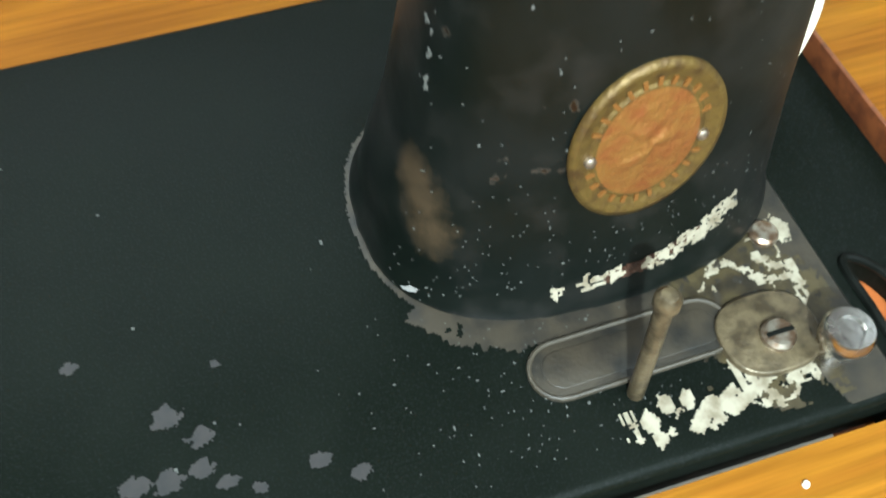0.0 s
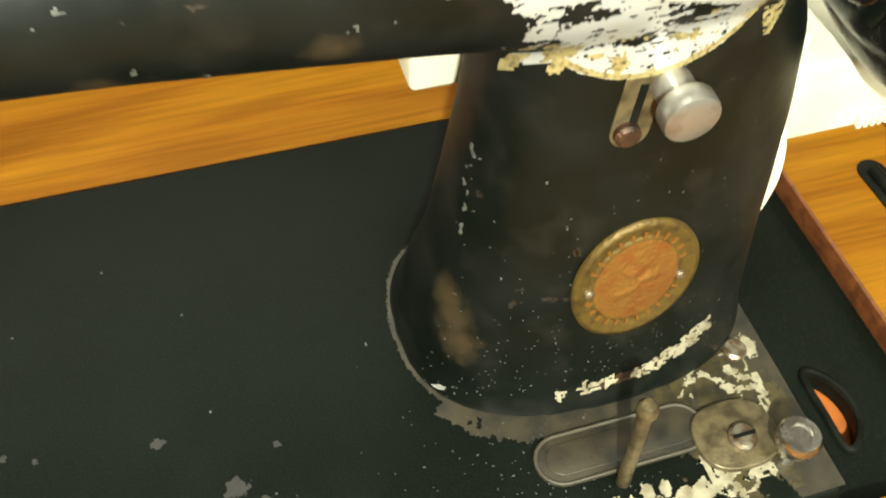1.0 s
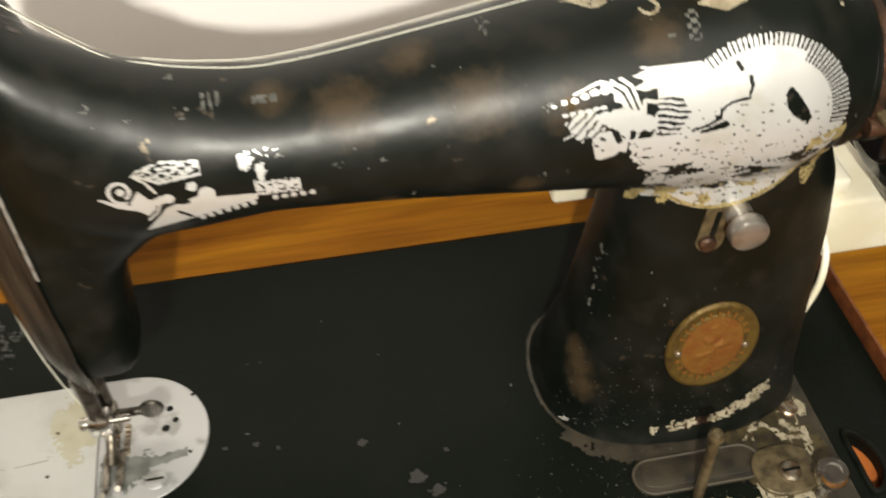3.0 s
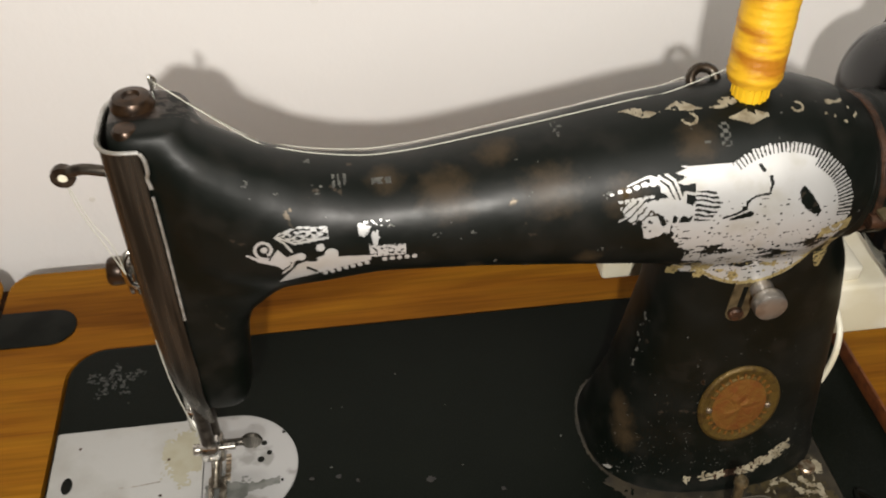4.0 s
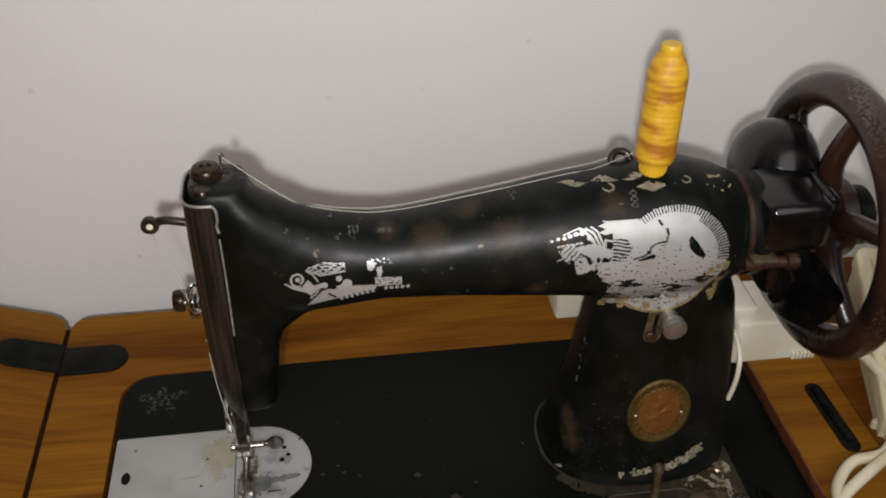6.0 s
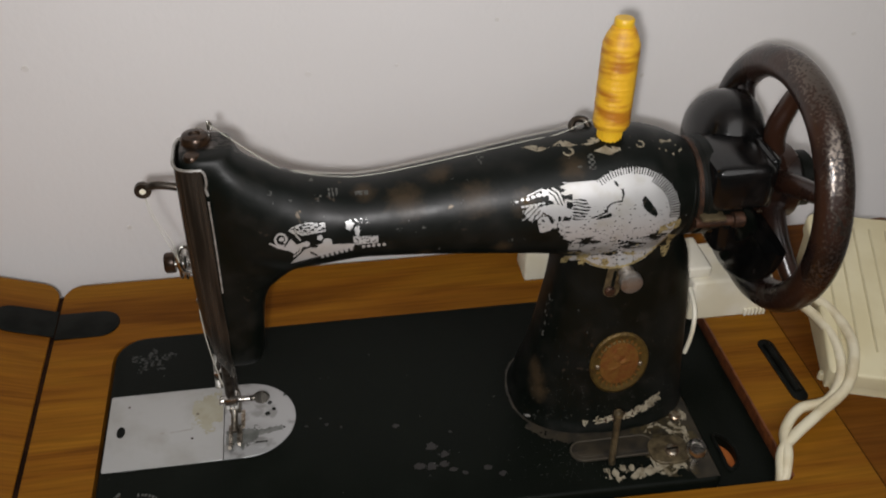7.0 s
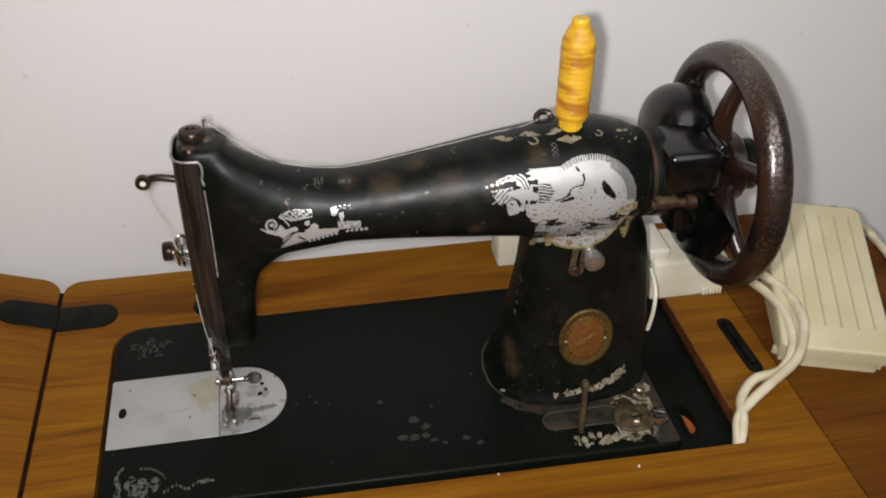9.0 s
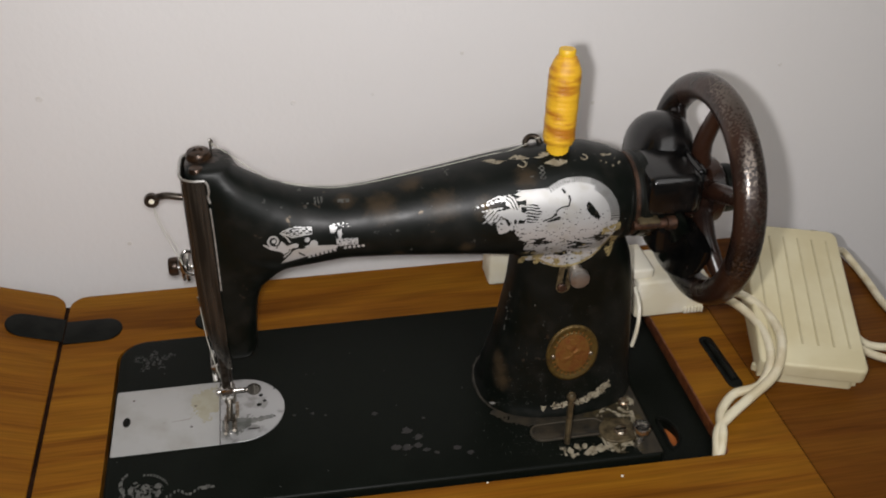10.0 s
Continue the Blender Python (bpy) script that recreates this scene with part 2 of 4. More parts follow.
CABLE = material("cream_cable", (0.70, 0.64, 0.47), 0.4, second=(0.58, 0.50, 0.33), scale=60)
BLACK = material("black_plastic", (0.004, 0.0045, 0.0035), 0.4, second=(0.008, 0.0085, 0.007), scale=90, ior=1.17)
SCREW = material("screw_steel", (0.45, 0.40, 0.32), 0.35, 0.9, second=(0.20, 0.13, 0.08), scale=300)
FLOOR_RED = material("orange_wood", (0.40, 0.115, 0.026), 0.5, second=(0.31, 0.08, 0.019), scale=60)
WALL = material("white_wall_paint", (0.82, 0.795, 0.785), 0.7, second=(0.79, 0.765, 0.75), scale=3.0, lo=0.35, hi=0.7,
                bump=0.25, bump_scale=140)
SMUDGE = material("wall_smudge", (0.765, 0.74, 0.72), 0.7, second=(0.71, 0.68, 0.64), scale=200)
# colour of the unseen walls, set to tint reflections in the enamel
ROOM = material("reflection_tint_wall", (0.39, 0.40, 0.35), 0.7, second=(0.35, 0.36, 0.31), scale=3.0)
FLOOR = material("floor_tiles", (0.35, 0.32, 0.28), 0.5, second=(0.28, 0.25, 0.21), scale=6)

# ---- shape helpers: all lengths in millimetres ----
MM = 0.001


def finish(name, bm, mat, parent, label, smooth=True):
    bmesh.ops.scale(bm, vec=(MM, MM, MM), verts=bm.verts)
    bmesh.ops.recalc_face_normals(bm, faces=bm.faces)
    me = bpy.data.meshes.new(name)
    bm.to_mesh(me)
    bm.free()
    if smooth:
        me.polygons.foreach_set("use_smooth", [True] * len(me.polygons))
        me.set_sharp_from_angle(angle=radians(38))
    me.materials.append(mat)
    ob = new(name, me)
    ob.parent = parent
    if label:
        tagged(ob, label)
    return ob


def part(name, bm, mat, parent, label="", smooth=True):
    return finish(name, bm, mat, parent, label, smooth)


def empty(name, label, category, group="", kind=""):
    return tagged(new(name), label, category, group, kind)


def join(*bms):
    out = bmesh.new()
    for b in bms:
        me = bpy.data.meshes.new("scrap")
        b.to_mesh(me)
        b.free()
        out.from_mesh(me)
        bpy.data.meshes.remove(me)
    return out


def box(x0, x1, y0, y1, z0, z1, bevel=0.0, seg=2):
    bm = bmesh.new()
    bmesh.ops.create_cube(bm, size=1)
    for v in bm.verts:
        v.co = Vector(((x0 + x1) / 2 + v.co.x * (x1 - x0), (y0 + y1) / 2 + v.co.y * (y1 - y0), (z0 + z1) / 2 + v.co.z * (z1 - z0)))
    if bevel:
        bmesh.ops.bevel(bm, geom=bm.edges[:], offset=bevel, segments=seg, profile=0.5, affect="EDGES")
    return bm


def rings(sections, caps=True):
    """A closed skin over rings with equal numbers of points."""
    bm = bmesh.new()
    rows = [[bm.verts.new(p) for p in s] for s in sections]
    n = len(rows[0])
    for a, b in zip(rows, rows[1:]):
        for i in range(n):
            bm.faces.new((a[i], a[(i + 1) % n], b[(i + 1) % n], b[i]))
    if caps:
        bm.faces.new(rows[0])
        bm.faces.new(rows[-1])
    return bm


def lathe(profile, at=(0, 0, 0), axis="z", n=32):
    """Turns (radius, height) pairs round an axis through the point at."""
    secs = []
    for r, h in profile:
        ring = []
        for k in range(n):
            a = 2 * math.pi * k / n
            c, s = max(r, 0.01) * math.cos(a), max(r, 0.01) * math.sin(a)
            ring.append({"z": (at[0] + c, at[1] + s, at[2] + h), "x": (at[0] + h, at[1] + c, at[2] + s), "y": (at[0] + c, at[1] + h, at[2] + s)}[axis])
        secs.append(ring)
    return rings(secs)


def smooth_line(points, steps=8):
    pts = [Vector(p) for p in points]
    out = []
    for i in range(len(pts) - 1):
        p0, p1, p2, p3 = pts[max(i - 1, 0)], pts[i], pts[i + 1], pts[min(i + 2, len(pts) - 1)]
        for k in range(steps):
            t = k / steps
            out.append(0.5 * (2 * p1 + (p2 - p0) * t + (2 * p0 - 5 * p1 + 4 * p2 - p3) * t * t + (3 * p1 - p0 - 3 * p2 + p3) * t ** 3))
    return out + [pts[-1]]


def tube(points, radius, n=10, steps=8, radii=None):
    line = smooth_line(points, steps) if steps else [Vector(p) for p in points]
    secs, up = [], Vector((0, 0, 1))
    for i, p in enumerate(line):
        d = (line[min(i + 1, len(line) - 1)] - line[max(i - 1, 0)]).normalized()
        if abs(d.dot(up)) > 0.95:
            up = Vector((0, 1, 0)) if abs(d.y) < 0.9 else Vector((1, 0, 0))
        side = d.cross(up).normalized()
        up = side.cross(d).normalized()
        f = i / (len(line) - 1)
        r = radius if radii is None else radii[0] + (radii[1] - radii[0]) * f
        secs.append([p + r * (math.cos(2 * math.pi * k / n) * side + math.sin(2 * math.pi * k / n) * up) for k in range(n)])
    return rings(secs)


def rounded_rect(x0, x1, y0, y1, radii, n=8):
    """Corner radii from front-left, front-right, back-right, back-left."""
    out = []
    for (cx, cy, sx, sy, a0), r in zip(((x0, y0, 1, 1, 180), (x1, y0, -1, 1, 270), (x1, y1, -1, -1, 0), (x0, y1, 1, -1, 90)), radii):
        for k in range(n + 1):
            a = radians(a0 + 90 * k / n)
            out.append((cx + sx * r + r * math.cos(a), cy + sy * r + r * math.sin(a)))
    return out


def slab(outline, z0, z1, bevel=0.0):
    """An upright plate over a flat outline, its upper edge rounded."""
    cx, cy = sum(p[0] for p in outline) / len(outline), sum(p[1] for p in outline) / len(outline)
    steps = [(0, z0), (0, z1 - bevel)] + ([(bevel * (1 - math.cos(radians(a))), z1 - bevel + bevel * math.sin(radians(a))) for a in (30, 60, 90)] if bevel else [(0, z1)])
    if not bevel:
        steps = steps[:1] + [(0, z1)]
    secs = []
    for inset, z in steps:
        ring = []
        m = len(outline)
        for i, (x, y) in enumerate(outline):
            (xa, ya), (xb, yb) = outline[i - 1], outline[(i + 1) % m]
            t = Vector((xb - xa, yb - ya)).normalized()
            ring.append((x - t.y * inset, y + t.x * inset, z))
        secs.append(ring)
    return rings(secs)


def stadium(cx, cy, length, width, turn=0.0, n=10):
    out, h = [], length / 2 - width / 2
    for s, a0 in ((1, -90), (-1, 90)):
        for k in range(n + 1):
            a = radians(a0 + 180 * k / n)
            x, y = s * h + width / 2 * math.cos(a), width / 2 * math.sin(a)
            c, q = math.cos(radians(turn)), math.sin(radians(turn))
            out.append((cx + x * c - y * q, cy + x * q + y * c))
    return out


def oval(cx, cy, rx, ry, power=2.0, n=48):
    out = []
    for k in range(n):
        c, s = math.cos(2 * math.pi * k / n), math.sin(2 * math.pi * k / n)
        out.append((cx + rx * math.copysign(abs(c) ** (2 / power), c), cy + ry * math.copysign(abs(s) ** (2 / power), s)))
    return out


# ---- the room ----
def wall(name, x0, x1, y0, y1, z0, z1, mat, label):
    ob = part(name, box(x0, x1, y0, y1, z0, z1), mat, None, label, smooth=False)
    tagged(ob, label, name.split("_")[0], kind="structure")


wall("wall_back", -1600, 2000, 222, 340, -760, 1700, WALL, "plain white painted wall behind the sewing table")
# front and side walls are never seen; added to enclose and reflect light
wall("wall_front", -1600, 2000, -2520, -2400, -760, 1700, ROOM, "unseen grey-green room wall, coloured to tint reflections")
wall("wall_west", -1720, -1600, -2400, 222, -760, 1700, ROOM, "unseen grey-green side wall, coloured to tint reflections")
wall("wall_east", 2000, 2120, -2400, 222, -760, 1700, ROOM, "unseen grey-green side wall, coloured to tint reflections")
wall("floor", -1720, 2120, -2520, 340, -860, -760, FLOOR, "plain tiled floor of the room")
wall("ceiling", -1720, 2120, -2520, 340, 1700, 1800, WALL, "plain white ceiling of the room")

for mx, mz, mr in ((-44, 158, 2.6), (144, 142, 2.2), (394, 125, 1.8), (0, 22, 2.0), (207, 145, 1.4), (279, 176, 1.6), (-100, 250, 2.6), (560, 150, 2.0)):
    mark = part("wall_mark", lathe([(0.1, 0), (mr, 0), (mr * 0.9, -0.3), (0.1, -0.3)], (mx, 222, mz), "y", 18), SMUDGE, bpy.data.objects["wall_back"])

# ---- the sewing table ----
TOP = -4.0


def skew(outline):
    """The front edge runs out a little towards the wheel."""
    return [(x, y - 7.5 * max(x, 0) / 369 * max(35 - y, 0) / 85) for x, y in outline]



def table():
    t = empty("sewing_table", "varnished light brown wooden sewing table with folding leaves", "table")
    outer = rounded_rect(-46.9, 465.7, -330, 188, (1, 1, 1, 13))
    hole = skew(rounded_rect(-4.5, 414, -53.5, 121.5, (20, 3, 3, 20)))
    bm = bmesh.new()
    loops = []
    for outline in (outer, hole):
        vs = [bm.verts.new((x, y, TOP)) for x, y in outline]
        loops += [bm.edges.new((vs[i - 1], vs[i])) for i in range(len(vs))]
    bmesh.ops.triangle_fill(bm, use_beauty=True, edges=loops)
    ext = bmesh.ops.extrude_face_region(bm, geom=bm.faces[:])
    bmesh.ops.translate(bm, vec=(0, 0, -20), verts=[v for v in ext["geom"] if isinstance(v, bmesh.types.BMVert)])
    part("tabletop", bm, WOOD, t, "brown varnished wood with dark grain", smooth=False)
    # inner edges of the opening show darker end wood
    part("opening_edge", box(413.4, 415.0, -60, 121, -14, TOP + 0.2, 0.3), WOOD_EDGE, t, "reddish bare wood edge")
    kid = [(384.8 + 5.4 * math.cos(a) + 1.8 * math.cos(2 * a), -28.3 + 14.6 * math.sin(a)) for a in [2 * math.pi * k / 36 for k in range(36)]]
    bm = bmesh.new()
    loops = []
    for outline in (skew(rounded_rect(368.5, 413.3, -53.2, 121.2, (1, 3, 3, 1))), kid):
        vs = [bm.verts.new((x, y, -13)) for x, y in outline]
        loops += [bm.edges.new((vs[i - 1], vs[i])) for i in range(len(vs))]
    bmesh.ops.triangle_fill(bm, use_beauty=True, edges=loops)
    ext = bmesh.ops.extrude_face_region(bm, geom=bm.faces[:])
    bmesh.ops.translate(bm, vec=(0, 0, -8), verts=[v for v in ext["geom"] if isinstance(v, bmesh.types.BMVert)])
    ledge = part("ledge", bm, BED_ENAMEL, t, "black painted ledge with a kidney-shaped cutout", smooth=False)
    rim = [(x + 0.0, y, -12.6) for x, y in kid]
    part("cutout_rim", tube(rim + rim[:1], 1.3, 8, 0), BLACK, ledge, "rounded glossy black rim")
    part("lower_shelf", box(366, 416, -62, 121, -38, -21.5), FLOOR_RED, t, "bare orange wood under the cutout", smooth=False)
    # left leaf, folded up a little on its hinge
    leaf = slab(rounded_rect(-420, -2.4, -330, 189, (4, 2, 14, 4)), -20, 0, 1.2)
    leaf_ob = part("folding_leaf", leaf, WOOD, t, "raised folding leaf of brown varnished wood")
    tilt = pose(-0.0475, 0, TOP * MM, 0, 19, 0)
    leaf_ob.matrix_local = tilt
    right = slab(rounded_rect(466.6, 618, -330, 188, (2, 4, 6, 2)), TOP - 20, TOP, 0.8)
    part("side_leaf", right, WOOD_DARK, t, "darker reddish varnished side leaf")
    # dark strips added to fill the gaps beside both leaves
    part("seam_strip", box(-51.5, -45, -330, 176, TOP - 20, TOP - 0.3), SEAM, t, "dark line of the hinge seam", smooth=False)
    part("seam_strip", box(463, 469, -330, 188, TOP - 20, TOP - 0.5), SEAM, t, "dark line of the side seam", smooth=False)
    half = [(0.4, 128.5)] + stadium(0, 142, 87, 27)[:11] + [(0.4, 155.5)]
    part("hinge_plate", slab([(x - 47.2, y) for x, y in half], TOP + 0.1, TOP + 1.2, 0.5), BLACK, t, "black painted oval hinge plate")
    mirror = [(-x, y + 3) for x, y in reversed(half)]
    hl = part("hinge_plate", slab(mirror, 0.1, 1.2, 0.5), BLACK, t, "black painted oval hinge plate")
    hl.matrix_local = tilt
    part("lock_plate", slab(stadium(65, 140, 26, 22), TOP + 0.1, TOP + 2.0, 0.8), BLACK, t, "black oval lock plate")
    pull = part("slot_pull", slab(stadium(448, 28, 60, 11.5, 92), TOP + 0.1, TOP + 0.9, 0.3), BLACK, t, "black recessed finger pull")
    part("slot_bar", tube([(447, 52, TOP + 1), (448, 28, TOP + 2.2), (449, 6, TOP + 1)], 2.6), BLACK, pull, "rounded dark bar")
    for x in (-30, 440):
        for y in (-310, 165):
            part("leg", box(x - 20, x + 20, y - 20, y + 20, -760, TOP - 20.2, 3), WOOD, t)
    part("support_bracket", box(-420, -390, -250, 100, -90, 88, 3), WOOD_EDGE, t)
    for x in (500, 590):
        part("support_leg", box(x - 15, x + 15, -315, -285, -760, TOP - 20.2, 3), WOOD, t)
    return t


table()

# ---- the sewing machine ----
machine = empty("sewing_machine", "old black enamelled sewing machine with worn silver transfers", "sewing machine")
YC = 30.0


def ring_x(x, yc, zc, ry, rz, power=2.0, n=40):
    return [(x, p, q) for p, q in oval(yc, zc, ry, rz, power, n)]


def ring_z(z, xc, yc, rx, ry, power=2.0, n=40):
    return [(p, q, z) for p, q in oval(xc, yc, rx, ry, power, n)]


def cast_body():
    """Pillar, arm and head, melted into one casting."""
    arm = [ring_x(x, YC, zc, ry, rz, p) for x, zc, ry, rz, p in (
        (77, 169, 10, 25, 3), (86, 168.5, 12.8, 32, 3), (93, 166.5, 16.5, 34.5, 2.8), (99, 163, 18.6, 34, 2.6), (110, 157.6, 20.5, 32.4, 2.3), (122, 153.4, 22, 30.1, 2.1), (138, 151.6, 23.5, 25.5, 2),
        (162, 151.9, 24, 21.9, 2), (180, 152.4, 25, 23.0, 2), (200, 153.6, 26.5, 25.2, 2), (230, 155.1, 29.5, 29.0, 2), (259, 156.6, 32.5, 32.9, 2),
        (285, 157, 35, 36.4, 2), (303, 157.5, 36.5, 37.5, 2), (320, 157.5, 36, 36.4, 2), (334, 157, 32, 33, 2), (343, 157, 28, 28.5, 2), (348, 157, 25.5, 26, 2))]
    pillar = [ring_z(z, xc, yc, rx, ry, p) for z, xc, yc, rx, ry, p in (
        (-2, 313, 30, 58.5, 43.5, 2.5), (2, 313, 30, 57.5, 42.5, 2.5), (7, 313.5, 30, 55.5, 39.5, 2.5), (18, 314, 30, 53.8, 36.5, 2.6), (35, 316, 30, 50.8, 32.5, 2.6),
        (60, 317, 30, 47.6, 30, 2.6), (90, 317.5, 30, 43.9, 27.5, 2.6), (115, 316, 30, 40.5, 26.5, 2.6), (135, 310.5, 30, 37.5, 27, 2.5), (150, 307, 30, 34, 26, 2.4))]
    head = [ring_z(z, xc, 33.5 + (2.5 if z < 120 else 1.2), rx, ry + (2.5 if z < 120 else 1.2), p) for z, xc, rx, ry, p in (
        (54, 88, 12.5, 11, 3.4), (60, 88.5, 14.6, 13, 3.4), (72, 88.4, 15.4, 14.4, 3.4), (85, 88.5, 16.6, 15, 3.3), (100, 89.2, 17.8, 15.4, 3.2), (112, 91.5, 20.2, 16, 3),
        (122, 97.5, 26.4, 17, 2.8), (130, 104, 33.2, 19, 2.6), (140, 102, 31, 19.4, 2.6), (165, 91, 19.4, 16.8, 3), (185, 87, 15.6, 15.8, 3.4), (196, 86, 14.6, 15.4, 3.4), (200.5, 86, 13, 13.4, 3))]
    bm = join(rings(arm), rings(pillar), rings(head))
    bmesh.ops.recalc_face_normals(bm, faces=bm.faces)
    me = bpy.data.meshes.new("cast_body")
    bm.to_mesh(me)
    bm.free()
    rough = new("cast_body", me)
    r = rough.modifiers.new("melt", "REMESH")
    r.mode, r.voxel_size = "VOXEL", 1.3
    s = rough.modifiers.new("soften", "SMOOTH")
    s.factor, s.iterations = 0.5, 36
    dg = bpy.context.evaluated_depsgraph_get()
    done = bpy.data.meshes.new_from_object(rough.evaluated_get(dg))
    bpy.data.objects.remove(rough)
    out = bmesh.new()
    out.from_mesh(done)
    bpy.data.meshes.remove(done)
    return out


from mathutils.bvhtree import BVHTree

body_bm = cast_body()
SKIN = BVHTree.FromBMesh(body_bm)
part("arm", body_bm, ENAMEL, machine, "glossy black cast arm and pillar with worn enamel")


def on_skin(p, way, lift=0.25):
    hit = SKIN.ray_cast(Vector(p) - Vector(way) * 80, Vector(way))
    return hit[0] + hit[1] * lift if hit[0] else None


def transfer(name, mask, x0, x1, v0, v1, cell, mat, label, way=(0, 0.8, -0.6), y=4.0, lift=0.22):
    """A transfer of thin foil laid on the casting where mask(x, v) says so."""
    bm = bmesh.new()
    made = {}
    nx, nv = int((x1 - x0) / cell), int((v1 - v0) / cell)

    def vert(i, j):
        if (i, j) not in made:
            q = on_skin((x0 + i * cell, y, v0 + j * cell), way, lift)
            made[i, j] = bm.verts.new(q) if q else None
        return made[i, j]

    for i in range(nx):
        for j in range(nv):
            if mask(x0 + (i + 0.5) * cell, v0 + (j + 0.5) * cell):
                vs = [vert(i, j), vert(i + 1, j), vert(i + 1, j + 1), vert(i, j + 1)]
                if all(vs) and max((a.co - b.co).length for a in vs for b in vs) < 5 * cell:
                    bm.faces.new(vs)
    return part(name, bm, mat, machine, label)


def flat_transfer(name, mask, x0, x1, y0, y1, cell, mat, label, z=0.2):
    bm = bmesh.new()
    made = {}

    def vert(i, j):
        if (i, j) not in made:
            made[i, j] = bm.verts.new((x0 + i * cell, y0 + j * cell, z))
        return made[i, j]

    for i in range(int((x1 - x0) / cell)):
        for j in range(int((y1 - y0) / cell)):
            if mask(x0 + (i + 0.5) * cell, y0 + (j + 0.5) * cell):
                bm.faces.new([vert(i, j), vert(i + 1, j), vert(i + 1, j + 1), vert(i, j + 1)])
    return part(name, bm, mat, machine, label, smooth=False)


def grain(x, y, s, seed=0.0):
    return noise.noise(Vector((x * s, y * s, seed)))


# bed and plates
bed = part("bed", slab(skew(rounded_rect(-2, 369, -50.5, 119, (20, 5, 5, 20))), -14, 0, 2.6), BED_ENAMEL, machine, "flat black enamelled bed with scratched paint")
slide = part("slide_plate", slab(rounded_rect(0, 71.6, 0, 62.5, (1.5, 0.4, 0.4, 1.5)), -2, 0.5, 0.3), STEEL, machine, "dull pale steel slide plate")
part("finger_hole", slab(oval(8.6, 31, 2.6, 4.6), 0.2, 0.6), BLACK, slide, "dark oval finger hole")
half_round = [(72.0, 0.0), (85.5, 0.0)] + [(85.5 + 31.2 * math.sin(a), 31.25 - 31.25 * math.cos(a)) for a in [math.pi * k / 28 for k in range(1, 28)]] + [(85.5, 62.5), (72.0, 62.5)]
needle_plate = part("needle_plate", slab(half_round, -2, 0.6, 0.35), STEEL_EDGE, machine, "half-round polished steel needle plate")
part("plate_screw", lathe([(0.1, 0.2), (4.4, 0.2), (4.4, 0.8), (3.6, 1.2), (0.1, 1.2)], (95, 10.5, 0)), STEEL_EDGE, needle_plate, "slotted steel screw")
part("screw_slot", box(91.4, 98.6, 10.0, 11.0, 1.0, 1.32), BLACK, needle_plate)
for hx, hy, hr in ((100.5, 43.5, 1.5), (99, 34, 1.7), (103, 37.5, 1.3), (110, 49, 0.8), (109, 21, 0.8)):
    part("plate_hole", lathe([(0.1, 0.4), (hr, 0.4), (hr, 0.72), (0.1, 0.72)], (hx, hy, 0), n=14), BLACK, needle_plate)
for k in range(2):
    part("feed_dog", join(*[box(78 + 4.5 * k, 80.4 + 4.5 * k, 24 + 2.2 * i, 25.4 + 2.2 * i, 0.5, 1.5) for i in range(7)]), SCREW, needle_plate, "toothed steel feed dog")

# ---- transfers, worn and chipped ----
def near(x, v, line, w0, w1=None):
    """True where a point lies on a stroke along a line of points, its half width running from w0 to w1."""
    w1 = w0 if w1 is None else w1
    n = len(line) - 1
    for k in range(n):
        (ax, av), (bx, bv) = line[k], line[k + 1]
        ux, uv = bx - ax, bv - av
        f = max(0.0, min(1.0, ((x - ax) * ux + (v - av) * uv) / (ux * ux + uv * uv)))
        if math.hypot(x - ax - f * ux, v - av - f * uv) < w0 + (w1 - w0) * (k + f) / n:
            return True
    return False


CHIP = (262.7, 4.4)


def sun_figure(x, v):
    """The winged figure beside the sun: dots, feathers, body and tail."""
    for k in range(6):
        if math.hypot((x - 243.5 - 2.9 * k) / 1.5, (v - 171 - 0.75 * k - 0.3 * math.sin(2.1 * k)) / 1.3) < 0.55 + 0.09 * k:
            return True
        if math.hypot((x - 246.5 - 2.2 * k) / 1.3, (v - 167.5 - 0.25 * k) / 0.9) < 0.75:
            return True
    if near(x, v, [(249, 174.2), (254, 176.6), (257, 177.8), (260, 176.2)], 0.35, 0.55):
        return True
    for k, (h, w) in enumerate(((0.0, 0.75), (2.6, 0.6), (5.0, 0.5))):
        if near(x, v, [(257.5 + h, 176.6 + 0.3 * h), (262.0 + 0.7 * h, 172.5 + 0.5 * h), (265.6 + 0.6 * h, 163.5 + 0.3 * h)], w):
            return True
    if abs(x - 261.5) < 1.0 and abs(v - 171.5 + 0.5 * (x - 261.5)) < 1.6:
        return True
    # a key pattern between figure and sun
    if near(x, v, [(268.6, 162.5), (269.2, 169.5), (274.5, 167.8), (271.8, 161.5)], 0.6) or near(x, v, [(273.5, 160), (271.2, 153.2), (266.8, 153.8), (267.3, 157.5)], 0.55):
        return True
    if math.hypot((x - 264.5) / 8.5, (v - 163 + 0.28 * (x - 264.5)) / 3.9) < 1 + 0.22 * grain(x, v, 0.6):
        return True
    if math.hypot((x - 252.3) / 5.2, (v - 163) / 5.0) < 1 + 0.35 * grain(x, v, 0.5, 3):
        return (x * 0.55 - v * 0.42 + 0.5 * grain(x, v, 0.4, 9)) % 1.6 < 1.15
    if near(x, v, [(246.2, 158.8), (250, 161)], 0.35):
        return True
